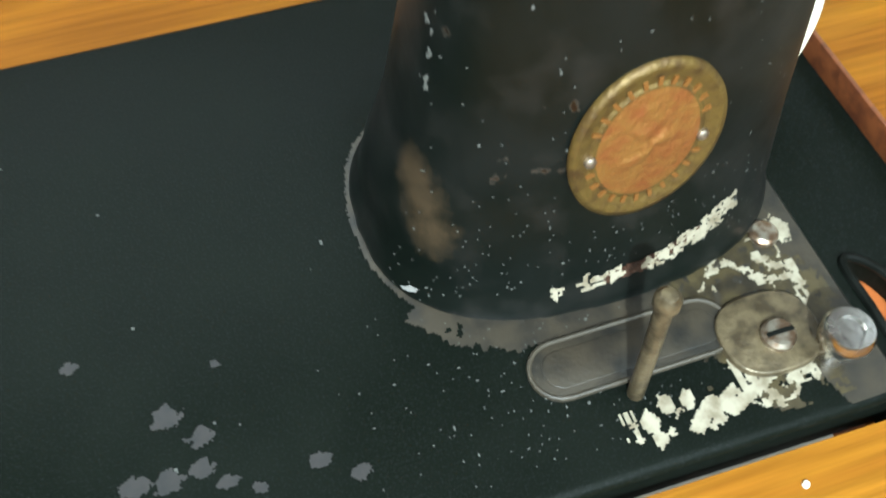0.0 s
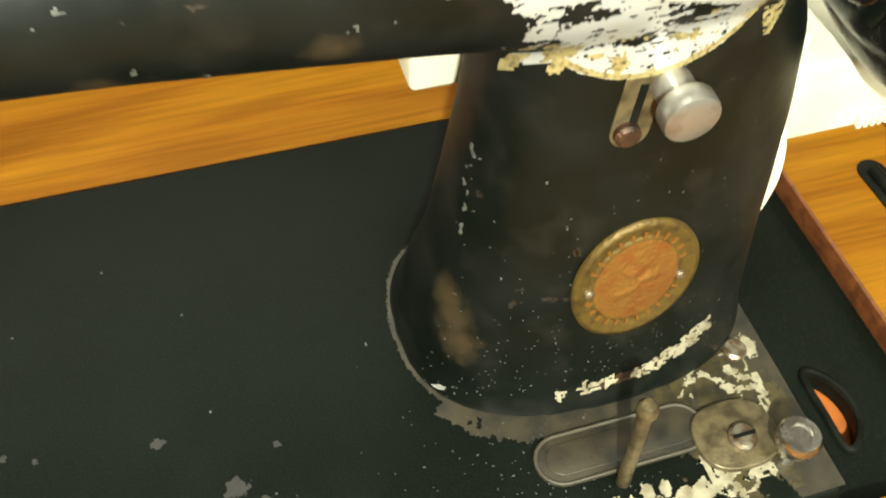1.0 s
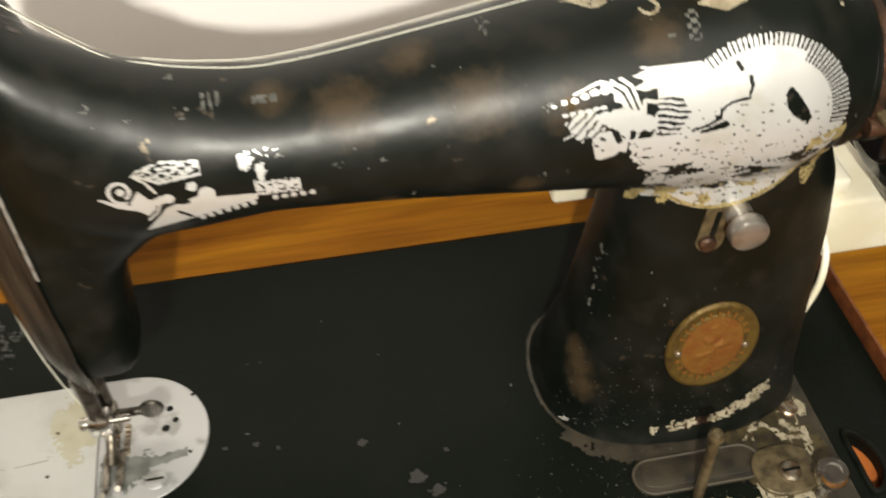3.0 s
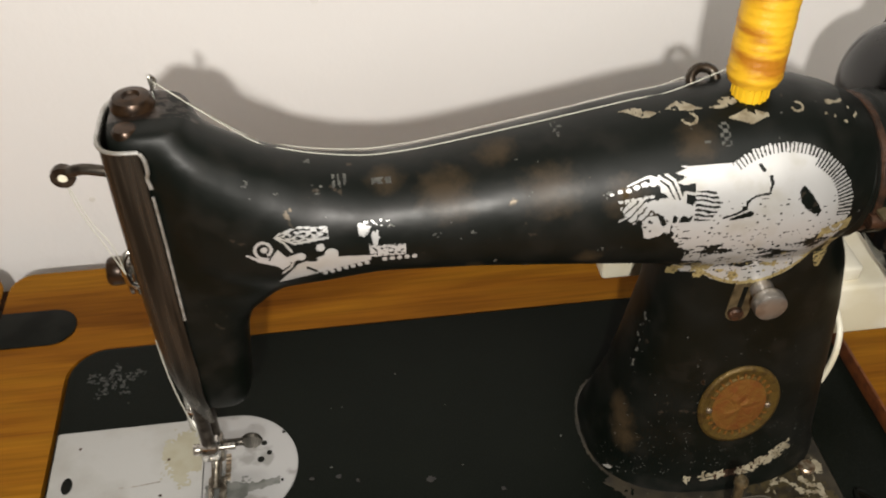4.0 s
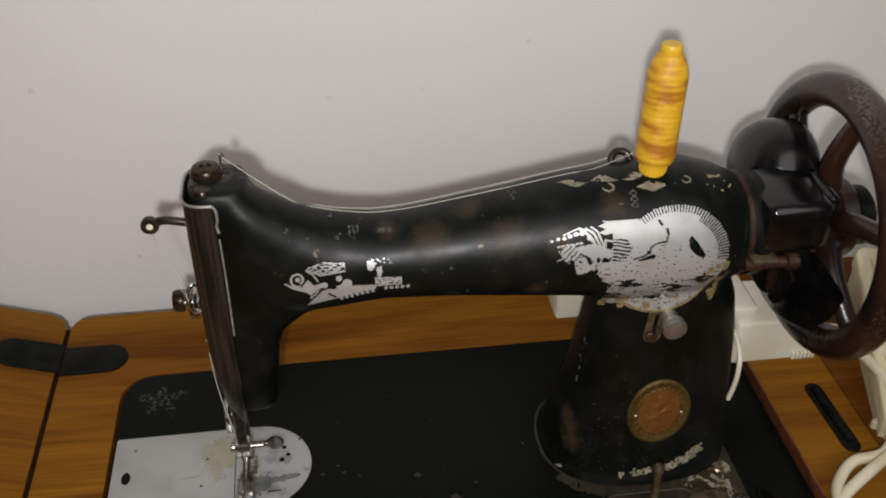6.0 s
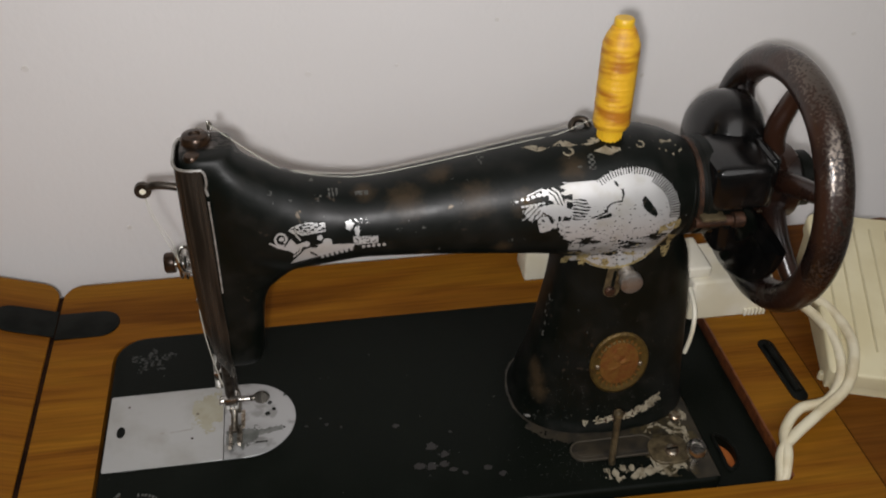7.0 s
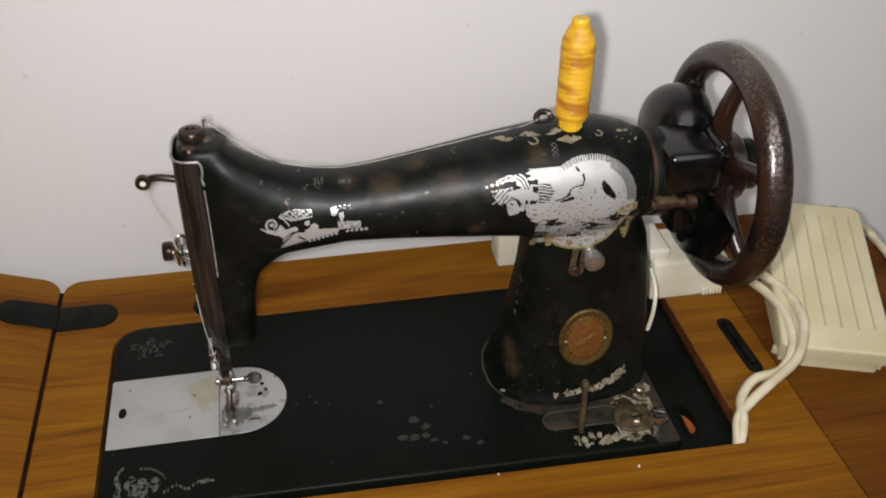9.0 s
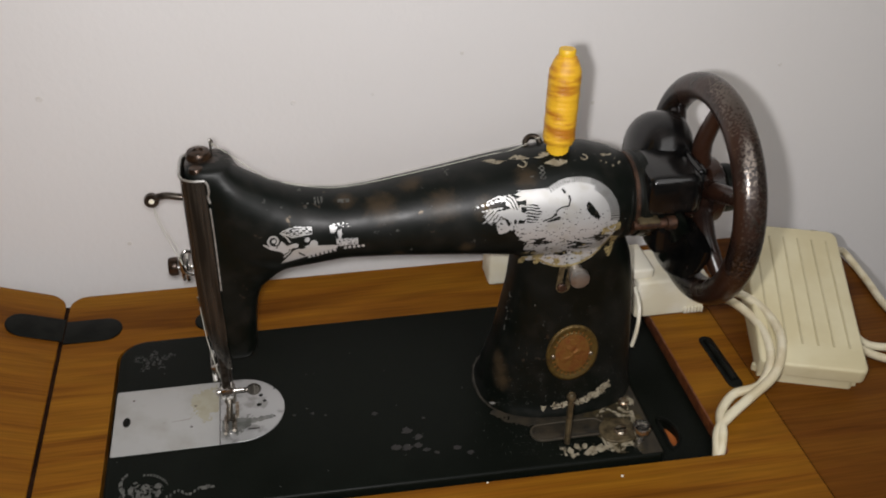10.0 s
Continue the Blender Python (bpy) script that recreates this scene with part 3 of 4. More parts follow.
    if v < 160 and v > 149.6 + 0.28 * abs(x - 257.5) and 253.4 + 0.25 * (160 - v) < x < 265.5 - 0.1 * (160 - v):
        return not (near(x, v, [(259.4, 163), (262.2, 156)], 0.9) or near(x, v, [(254.6, 162), (252.6, 155)], 1.0)) and grain(x, v, 0.5, 6) < 0.42
    return False


def sun_mask(x, v):
    dx, dv = (x - 304.2) / 28.4, (v - 153.4) / 33.4
    rad, ang = math.hypot(dx, dv), math.atan2(dv, dx)
    fine = grain(x, v, 0.9, 8) + 0.6 * grain(x, v, 2.0, 4)
    # a curved slit where the eye of the face was
    along = (x - 314.3) * 0.52 - (v - 160.8) * 0.85
    across = (x - 314.3) * 0.85 + (v - 160.8) * 0.52 - 0.018 * along * along + 0.3
    if (along / 7.6) ** 2 + (across / 2.5) ** 2 < 1 + 0.25 * grain(x, v, 0.8):
        return False
    if near(x, v, [(299.3, 173.4), (299.8, 170), (299.0, 166.8)], 0.75, 0.35) or near(x, v, [(295.6, 179), (296.8, 176.4)], 0.7):
        return False
    if near(x, v, [(299, 166), (294, 165.2), (291.4, 163.2), (291, 159.6), (287, 157.6), (283.4, 156.6)], 0.45 + 0.5 * max(0, fine)):
        return False
    if near(x, v, [(286, 155.6), (292.6, 157.4)], 0.5, 1.3):
        return False
    # rays round the upper rim
    edge = 1.0 + 0.025 * grain(x, v, 0.6, 3)
    rays = -0.02 < ang < 2.25 and rad > (0.80 if ang < 1.05 else 0.90)
    if rays:
        return rad < edge + 0.03 and (ang * 18 + 1.2 * rad) % 1.0 < (0.46 if ang < 1.2 else 0.62)
    # feathered left side of the sun
    wing = 172.0 + 0.2 * (x - 266) < v < 181.0 - 0.02 * (x - 270) and x > 266 + 7.5 * abs(((v - 172.5) / 3.9) % 1.0 - 0.45)
    middle = x > 272.6 and 154 < v < 180.4
    lower = 128 < v < 156 and x > 265.6 + 0.62 * max(0.0, 151 - v) + 1.6 * grain(x, v, 0.5, 7)
    inside = (rad < edge and x > 288) or ((wing or middle or lower) and x <= 290 and rad < 1.6)
    if not inside:
        return sun_figure(x, v)
    if 272 < x < 282.5 - 0.5 * abs(v - 163.5) + 1.5 * grain(x, v, 0.3) and 156 < v < 169.5 and (v * 0.46 + 0.11 * x + 0.25 * grain(x, v, 0.3, 2)) % 1.0 < 0.46:
        return False
    if v < 164 and grain(x * 0.55, v * 1.3, 0.9, 5) > 0.47:
        return False
    # long scrapes across the lower half
    streak = grain(x * 0.35, v * 1.5, 0.5, 12) + 0.5 * grain(x, v, 0.9, 13)
    for cx, cv, rx, rv in ((281, 141, 10, 3.0), (307, 136.5, 9, 4.2), (321, 141, 8, 3.5), (277, 134.5, 9, 2.2), (300, 131, 9, 1.6)):
        if math.hypot((x - cx) / rx, (v - cv) / rv) < 0.66 + 1.1 * streak:
            return False
    return not (v < 150 and streak > 0.52)


def sun_gold_mask(x, v):
    dx, dv = (x - 304.2) / 28.4, (v - 153.4) / 33.4
    rad, ang = math.hypot(dx, dv), math.atan2(dv, dx)
    if 0.955 < rad < 1.0 and -2.5 < ang < -0.35:
        return grain(x, v, 0.5, 5) < 0.5
    for bx, bv in ((285.5, 128.5), (332.5, 129.5), (334, 137), (278, 130.5)):
        if abs(x - bx) < 3.4 - 0.35 * (bv + 3 - v) and abs(v - bv) < 4.2 and grain(x, v, 0.6) < 0.3:
            return True
    if 322 < x < 335.5 and abs(v - 146.5 - 0.3 * (x - 328)) < 2.6 + 0.8 * grain(x, v, 0.4):
        return grain(x, v, 0.4, 3) > -0.25
    return rad < 0.97 and v < 134 + 5 * grain(x, v, 0.2, 3) and grain(x * 0.6, v, 0.35, 9) + 0.5 * grain(x, v, 0.9, 2) > 0.24


def scroll_mask(x, v):
    # the spiral and its tail
    dx, dv = (x - 120.0) / 0.86, v - 159.4
    r, a = math.hypot(dx, dv), math.atan2(dv, dx)
    if r < 1.35 or (r < 4.9 and abs(r - 2.6 - 1.7 * ((a + 1.2) % (2 * math.pi)) / (2 * math.pi)) < 0.62):
        return True
    if near(x, v, [(113.6, 157.4), (115.4, 156.2), (118, 154.4), (122, 153.0), (127, 153.6), (131, 154.8)], 0.35, 1.5):
        return True
    if 121.8 < x < 128.6 and 149.2 + 0.9 * abs(x - 125.8) < v < 159.0 - 1.35 * abs(x - 124.8):
        return True
    if math.hypot(x - 132.6, v - 155.0) < 1.75 or near(x, v, [(124.4, 164.6), (127.4, 161.8), (129.6, 157.6)], 0.45) or near(x, v, [(125.4, 147.6), (128.6, 150.2), (130.2, 153.6)], 0.4):
        return True
    # the hatched fan
    if 123.6 < x < 143.2:
        top = 165.4 + 0.38 * (x - 123.9) if x < 133 else 168.8 - 0.12 * (x - 133)
        low = 165.0 - 0.62 * (x - 123.9) if x < 131 else 160.6 + 0.13 * (x - 131)
        if low < v < top + 0.8 * grain(x, v, 0.7, 4):
            return grain(x * 0.6, v * 1.2, 0.9, 2) + 0.4 * grain(x, v, 2.1, 5) < 0.06 or v < low + 1.0 or v > top - 0.6
    if math.hypot((x - 139.8) / 1.5, (v - 158.4) / 1.9) < 1 + 0.3 * grain(x, v, 0.8):
        return True
    # the long wedge with its row of beads
    base = 143.0 + 0.225 * (x - 123.5)
    if 123.5 < x < 157.5 and v > base:
        top = 143.2 + 1.05 * (x - 123.5) if x < 131.6 else 151.6 + 0.34 * (x - 131.6)
        top = min(top, 155.2, 153.6 - 0.06 * (x - 146) if x > 146 else 155.2)
        bump = math.hypot((x - 143.6) / 2.4, (v - 155.2) / 2.4) < 1
        hole = math.hypot((x - 136.6) / 2.0, (v - 153.0) / 0.8) < 1 or near(x, v, [(134.6, 149.4), (137.6, 147.2)], 0.55)
        if (v < top or bump) and not hole:
            return True
    for k in range(7):
        if math.hypot(x - 140.6 - 2.55 * k, v - 146.0 - 0.56 * k) < 0.95:
            return True
    for k in range(5):
        if math.hypot(x - 162.4 - 2.7 * k, v - 150.4 - 0.05 * k) < 0.95:
            return True
    # the half lost flourish beyond it
    torn = grain(x, v, 0.8, 5) + 0.5 * grain(x, v, 1.8, 6)
    if math.hypot((x - 155.6) / 2.2, (v - 165) / 2.9) < 1 - 0.6 * torn or math.hypot((x - 159.6) / 1.4, (v - 160.6) / 3.4) < 1 - 0.5 * torn:
        return True
    if 157 < x < 170.4 and 151.8 < v < 157.6 - 0.06 * (x - 157) + 1.2 * torn and torn < 0.24:
        return True
    return 158 < x < 165 and 165.5 < v < 169 and torn > 0.34


def top_mask(x, v):
    if 250 < x < 292 and abs(v - 194.5 - 0.02 * (x - 270) - 1.2 * math.sin(x * 0.33)) < 1.1 + 1.1 * math.sin(x * 0.42) and grain(x, v, 0.5) < 0.28:
        return True
    for cx, cv, cr in ((274, 189.5, 2.4), (313, 191, 2.0)):
        if abs(math.hypot(x - cx, v - cv) - cr) < 0.5 and math.atan2(v - cv, x - cx) < 1.8 and grain(x, v, 0.6, cx) < 0.15:
            return True
    if 287 < x < 303 and abs(v - 188.5) < 3.6 * (1 - abs(x - 295) / 8.0) and grain(x, v, 0.4, 4) < 0.3:
        return True
    return 322 < x < 338 and 182 < v < 198 and grain(x, v, 0.32, 11) > 0.42


def band_height(x):
    return 3.2 + 0.00013 * max(x - 295.0, 0.0) ** 3


def gold_band_mask(x, v):
    """A row of flaked rosettes in thick pale gilt, some of them lost."""
    for cx, size in ((295, 2.5), (303.2, 2.2), (306.4, 2.4), (311.2, 2.8), (320.6, 2.4), (324.4, 3.0), (328.6, 3.0), (332, 3.2), (335.6, 3.6), (339, 3.8), (342.4, 3.6)):
        cv = band_height(cx) + 0.7 * math.sin(cx * 1.7)
        r, a = math.hypot(x - cx, (v - cv) * 0.8), math.atan2(v - cv, x - cx)
        if r < size * (0.80 + 0.24 * math.sin(4 * a + cx) + 0.5 * grain(x, v, 0.5, 3)) and grain(x, v, 0.9, 6) < 0.34:
            return True
    return False


def chips_mask(x, v):
    return (grain(x, v, 0.16, 21) > 0.60 and grain(x, v, 0.8, 5) > 0.15) or grain(x, v, 0.55, 31) > 0.80


transfer("sun_transfer", sun_mask, 240, 340, 118, 192, 0.40, SILVER, "large worn silver sun and winged figure transfer")
transfer("sun_border", sun_gold_mask, 272, 340, 118, 152, 0.5, GOLD, "worn gilt border and tufts", lift=0.32)
transfer("scroll_transfer", scroll_mask, 112, 176, 141, 171, 0.32, SILVER, "worn silver scroll transfer")
transfer("leaf_transfer", top_mask, 248, 340, 176, 200, 0.5, PALE, "pale worn leaf scrolls", y=20)
transfer("number_bars", lambda x, v: (int(x * 0.5) + int(v * 0.55)) % 2 == 0 and grain(x, v, 0.5) < 0.3, 283, 287, 176, 187, 0.6, DULL, "rows of small pale bars", y=20)
transfer("gilt_band", gold_band_mask, 294, 347, -3, 26, 0.6, PALE, "flaked gilt band along the foot", y=-3)
transfer("gilt_band_dark", lambda x, v: 308 < x < 334 and abs(v - band_height(x)) < 2.2 + 1.2 * grain(x, v, 0.3, 4) and not gold_band_mask(x, v), 294, 347, -3, 26, 0.6, RUSTY, "browned remains of gilt", y=-3)
transfer("browned_head", lambda x, v: grain(x, v, 0.25, 33) + 0.6 * grain(x, v, 0.9, 34) + 0.03 * (92 - x) > -0.1, 66, 106, 196, 240, 0.55, BROWNED, "enamel of the head browned by old oil", y=32, way=(0, 0.5, -0.86), lift=0.12)
transfer("bright_chip", lambda x, v: math.hypot((x - CHIP[0]) / 1.7, (v - CHIP[1]) / 1.0) < 1 + 0.5 * grain(x, v, 0.9), CHIP[0] - 4, CHIP[0] + 4, CHIP[1] - 4, CHIP[1] + 4, 0.3, BRIGHT, "bare bright chip at the foot of the pillar", lift=0.3)
transfer("arm_wear", chips_mask, 110, 340, 128, 214, 0.55, DULL, "small chips and scratches in the enamel", lift=0.18)
transfer("pillar_wear", lambda x, v: grain(x, v, 0.5, 41) > 0.74, 262, 366, 4, 128, 0.5, DULL, "small chips in the enamel", y=0, lift=0.18)
transfer("edge_chip", lambda x, v: 60 < v < 92 and abs(x - 265.0 - 0.05 * (v - 60)) < 1.6 + 1.5 * grain(x, v, 0.3, 5) and grain(x, v, 0.4, 71) > 0.24, 256, 280, 56, 100, 0.45, DULL, "pale chips down the edge of the pillar", y=12, way=(0.55, 0.8, -0.25), lift=0.16)
transfer("faded_mark", lambda x, v: ((145 < x < 151 and (x * 0.5) % 1 < 0.6) or (160 < x < 167 and v < 175)) and grain(x, v, 0.6) < 0.2, 144, 168, 172, 178, 0.5, DULL, "small dulled marks", y=20)


def bed_wear(x, y):
    inside = ((abs(x - 313) / 58) ** 2.5 + (abs(y - 30) / 43) ** 2.5)
    if inside < 0.9:
        return False
    n = 0.5 * grain(x, y, 0.12, 3) + 0.25 * grain(x, y, 0.5)
    frayed = 0.25 * grain(x, y, 0.7, 14)
    if y < 25 and inside < 1.58 + 0.4 * n + 0.15 * frayed + 0.006 * (x - 300) and x > 262 + 30 * n:
        return True
    if x <= 300 and y < 90 and inside < 1.03 + 0.05 * n + 0.1 * frayed:
        return True
    return x > 335 and y < 30 + n * 20 and y > -57 and (x + 0.3 * y) > 336


def corner_gilt(x, y):
    rag = 1 + 0.35 * grain(x, y, 0.5, 8) + 0.2 * grain(x, y, 1.2, 9)
    if near(x, y, [(315.5, -49.2), (321.5, -45), (325.5, -48), (333.5, -45), (338.5, -43)], 2.0 * rag, 1.4 * rag) or near(x, y, [(330.8, -43), (330.4, -38.5), (331.6, -36)], 0.9):
        return True
    for cx, cy, cr in ((305.2, -44.9, 2.2), (310.5, -41.9, 2.0), (316, -42.6, 2.0), (305.6, -49.3, 1.8), (361.4, -5.7, 3.2), (359, -17, 1.7), (358.5, -21, 1.5), (352, -12, 1.6), (349, -18, 1.4)):
        if math.hypot(x - cx, (y - cy) * 0.8) < cr * rag:
            return True
    if 291 < x < 303 and abs(y + 42.4) < 1.6 and (x * 0.7 + 0.4 * grain(x, y, 0.5)) % 1.0 < 0.55:
        return True
    if grain(x, y, 0.6, 12) > 0.2 or grain(x, y, 0.3, 15) > 0.12:
        return False
    r, a = math.hypot(x - 342, y + 27), math.atan2(y + 27, x - 342)
    if abs(r - 14.5 - 2.4 * math.sin(5 * a)) < 1.9:
        return True
    if 318 < x < 350 and abs(y + 47 + 2.2 * math.sin(x * 0.34)) < 3.0 - 0.05 * abs(x - 336):
        return True
    if 296 < x < 318 and abs(y + 47) < 3 and grain(x, y, 0.5, 6) > 0.12:
        return True
    if abs(math.hypot(x - 352, y + 2) - 3.4) < 1.1 or math.hypot((x - 349) / 2.6, (y - 5) / 3.6) < 1:
        return True
    return 350 < x < 364 and -24 < y < -6 and abs(y + 14 - 1.2 * (x - 356) - 3 * math.sin(x)) < 2.0


def bed_corner_mask(x, y):
    """A worn flower with a curled stem, a dotted spray and a trail of beads."""
    r, a = math.hypot(x - 24, y + 35), math.atan2(y + 35, x - 24)
    torn = grain(x, y, 0.35, 4) + 0.6 * grain(x, y, 1.1, 5)
    body = r < 10 + 2.5 * math.sin(3 * a + 0.6) + 3 * grain(x, y, 0.2, 2) and torn > -0.12
    stem = near(x, y, [(12.5, -17), (9.5, -21), (8.8, -27), (11.5, -32), (10, -38), (12, -45)], 0.8, 1.9) and torn > -0.3
    spray = 0.35 < a < 1.7 and abs(r - 15.5) < 0.9 and (a * 7) % 1.0 < 0.55
    beads = 38 < x < 60 and abs(y + 38 - 2.2 * math.sin(x * 0.45)) < 1.1 and (x * 0.4) % 1.0 < 0.6
    end = math.hypot((x - 63) / 5, (y + 36) / 2.4) < 0.7 + 0.8 * torn
    return -49 < y and x > 4 and (body or stem or spray or beads or end)


def speck_mask(x, y):
    clump = grain(x, y, 0.03, 13)
    return grain(x, y, 0.30, 17) > 0.80 - 0.12 * clump or (grain(x, y, 0.75, 19) > 0.80 and clump > 0.1)


def free_bed(x, y):
    return ((abs(x - 313) / 58) ** 2.5 + (abs(y - 30) / 43) ** 2.5) > 1.05 and not (x < 118 and -1 < y < 64)


flat_transfer("worn_foot", bed_wear, 248, 367.5, -56, 92, 0.6, WORN, "brown worn paint round the pillar foot", z=0.12)
flat_transfer("gilt_stain", lambda x, y: math.hypot(x - 343, (y + 26) * 0.8) < 20 + 9 * grain(x, y, 0.12, 5) + 4 * grain(x, y, 0.5, 6) and x < 366.5 and grain(x, y, 0.4, 9) < 0.3, 316, 367, -53, 8, 0.6, STAIN, "golden brown stain of a lost gilt ornament", z=0.2)
flat_transfer("corner_gilt", corner_gilt, 298, 366, -54, 8, 0.6, PALE, "flaked pale gilt ornament", z=0.3)
flat_transfer("corner_ornament", bed_corner_mask, 3, 70, -49, -10, 0.6, DULL, "faded grey corner ornament", z=0.2)
flat_transfer("bed_wear", lambda x, y: free_bed(x, y) and speck_mask(x, y), 4, 366, -48, 112, 0.7, DULL, "pale specks and scratches on the bed", z=0.16)
LOST = ((198.5, -7.9, 3.8), (205, -15.2, 3.2), (204, -22.7, 3.0), (196.3, -23.6, 3.4), (189, -22.5, 3.4), (208.9, -27.4, 2.3), (230, -29.3, 2.4), (237.8, -34.8, 2.4),
        (178.3, 11.9, 2.2), (211.8, 2.3, 1.4), (215.2, -30.9, 1.8), (123, 19.8, 1.2), (135.5, 19.4, 1.5), (144.1, 16.2, 1.3))


def lost_paint(x, y):
    return any(math.hypot((x - cx) / 1.25, y - cy) < 0.75 * cr * (1 + 0.55 * grain(x, y, 0.45, 23) + 0.3 * grain(x, y, 1.3, 24)) for cx, cy, cr in LOST)


flat_transfer("paint_loss", lambda x, y: free_bed(x, y) and lost_paint(x, y), 120, 262, -49, 34, 0.4, CHIPPED, "chips of lost paint on the bed", z=0.24)
flat_transfer("back_ornament", lambda x, y: grain(x, y, 0.45, 3) > 0.02 and grain(x, y, 0.9, 8) > -0.15 and math.hypot((x - 23) / 15, (y - 94) / 11) < 0.8 + 0.35 * math.sin(5 * math.atan2(y - 94, x - 23)),
              6, 42, 78, 110, 0.6, FADED, "faded grey corner ornament", z=0.2)
flat_transfer("bed_dust", lambda x, y: free_bed(x, y) and grain(x, y, 1.3, 51) > 0.53 + 0.0035 * math.hypot(x - 290, y + 30), 150, 366, -48, 30, 0.35, DULL, "fine pale dust and flecks on the bed", z=0.18)
transfer("pillar_flecks", lambda x, v: grain(x, v, 1.2, 61) > 0.56 + 0.002 * v, 258, 368, 3, 100, 0.4, DULL, "fine pale flecks on the enamel", y=0, lift=0.16)

flat_transfer("oil_film", lambda x, y: math.hypot((x - 63) / 13, (y - 42) / 20) < 0.75 + 0.5 * grain(x, y, 0.12, 4) + 0.3 * grain(x, y, 0.6, 5), 44, 71.4, 14, 62, 0.5, OIL, "yellowish film of old oil on the plate", z=0.56)
flat_transfer("plate_grime", lambda x, y: math.hypot((x - 84) / 13, (y - 17) / 12) < 0.75 + 0.6 * grain(x, y, 0.14, 6) + 0.35 * grain(x, y, 0.7, 7) or (abs(y - 20 - 0.1 * (x - 100)) < 2.2 + 2 * grain(x, y, 0.3, 2) and 88 < x < 108), 73, 110, 2, 34, 0.5, GRIME,
              "grey grime round the foot", z=0.66)
flat_transfer("plate_scratch", lambda x, y: abs(y - 27 - 0.03 * (x - 40) + 0.4 * math.sin(x * 0.2)) < 0.3 and 30 < x < 52, 28, 54, 24, 31, 0.25, BRIGHT, "pale scratch", z=0.58)
for px, py in ((55, 40), (52.5, 20), (12, 52)):
    part("plate_pit", lathe([(0.1, 0.4), (0.8, 0.4), (0.8, 0.57), (0.1, 0.57)], (px, py, 0), n=10), RUSTY, slide)

# ---- fittings on the pillar and bed ----
def skin_frame(x, z, lift=0.0):
    hit = SKIN.ray_cast(Vector((x, -100, z)), Vector((0, 1, 0)))
    out = hit[1].normalized()
    turn = out.to_track_quat("Z", "Y").to_matrix().to_4x4()
    return Matrix.Translation((hit[0] + out * lift) * MM) @ turn


def medallion():
    m = part("medallion", lathe([(0.1, 0), (1.0, 0), (1.0, 1.3), (0.93, 1.7), (0.86, 1.5), (0.80, 0.9), (0.74, 0.8), (0.70, 1.25), (0.0, 1.3)], n=56), BRASS, machine, "oval brass medallion with raised border")
    for v in m.data.vertices:
        v.co.x, v.co.y = v.co.x * 18.4, v.co.y * 22.9
    m.matrix_local = skin_frame(314.4, 49.3, -0.2)

    def relief(x, y):
        r, a = math.hypot(x / 12.2, y / 15.7), math.atan2(y, x)
        return 1.25 + max(0.0, 1 - r) * (0.9 + 0.25 * math.sin(3 * a + 5 * r) + 0.9 * noise.noise(Vector((x * 0.35, y * 0.35, 2))))

    bm = bmesh.new()
    rows = [[bm.verts.new((12.2 * k / 12 * math.cos(a), 15.7 * k / 12 * math.sin(a), relief(12.2 * k / 12 * math.cos(a), 15.7 * k / 12 * math.sin(a)))) for a in [2 * math.pi * i / 48 for i in range(48)]] for k in range(1, 13)]
    for ra, rb in zip(rows, rows[1:]):
        for i in range(48):
            bm.faces.new((ra[i], ra[(i + 1) % 48], rb[(i + 1) % 48], rb[i]))
    bm.faces.new(rows[0])
    part("relief", bm, BRASS_RED, m, "reddish raised relief")
    for k in range(26):
        a = 2 * math.pi * (k + 0.5) / 26
        if k % 13 in (0, 12):
            continue
        t = part("letter_bar", box(-0.5, 0.5, -1.1, 1.1, 0.8, 1.35), BRASS_RED, m)
        t.matrix_local = Matrix.Translation((13.6 * MM * math.cos(a), 17.4 * MM * math.sin(a), 0)) @ pose(0, 0, 0, 0, 0, math.degrees(a) - 90)
    for sx in (-1, 1):
        r = part("rivet", lathe([(0.1, 0.6), (1.5, 0.8), (1.4, 1.8), (0.8, 2.3), (0.05, 2.4)], n=14), SCREW, m, "small bright rivet")
        r.matrix_local = pose(sx * 13.4 * MM, -1.5 * MM, 0)


medallion()


def stitch_knob():
    frame_m = skin_frame(311, 117, -0.6)
    k = part("stitch_knob", join(lathe([(0.1, 0), (4.6, 0), (4.6, 3.4), (4.0, 4.2), (4.0, 7.0), (6.3, 7.4), (6.6, 8.0), (6.6, 11.4), (6.3, 12.4), (5.2, 12.9), (0.1, 13.0)], n=36)), KNOB, machine, "round dull chrome stitch length knob")
    k.matrix_local = frame_m
    p = part("knob_plate", slab(stadium(0, 0, 26, 9.5, 90), -0.5, 0.7, 0.15), LATCH, machine, "narrow worn plate behind the knob", smooth=False)
    part("slot", box(-1.0, 1.0, -9, 6, 0.5, 0.85, 0.1), BLACK, p, "dark slot")
    p.matrix_local = skin_frame(304.5, 112, -0.3) @ pose(0, 0, 0, 0, 0, -4)
    s = part("plate_screw", lathe([(0.1, 0), (3.2, 0), (3.2, 1.6), (2.4, 2.4), (0.1, 2.5)], n=18), RUSTY, machine, "small worn screw")
    s.matrix_local = skin_frame(303, 104, 0.4)


stitch_knob()
part("lower_spool_pin", join(tube([(305, -37, 0), (304.6, -36.4, 20), (304.2, -35.6, 40)], 2.1, steps=3), lathe([(0.1, 39), (2.1, 39), (3.0, 40.5), (3.0, 43), (1.8, 44.6), (0.05, 45)], (304.2, -35.6, 0), n=18)), LATCH, machine, "browned metal upright spool pin")
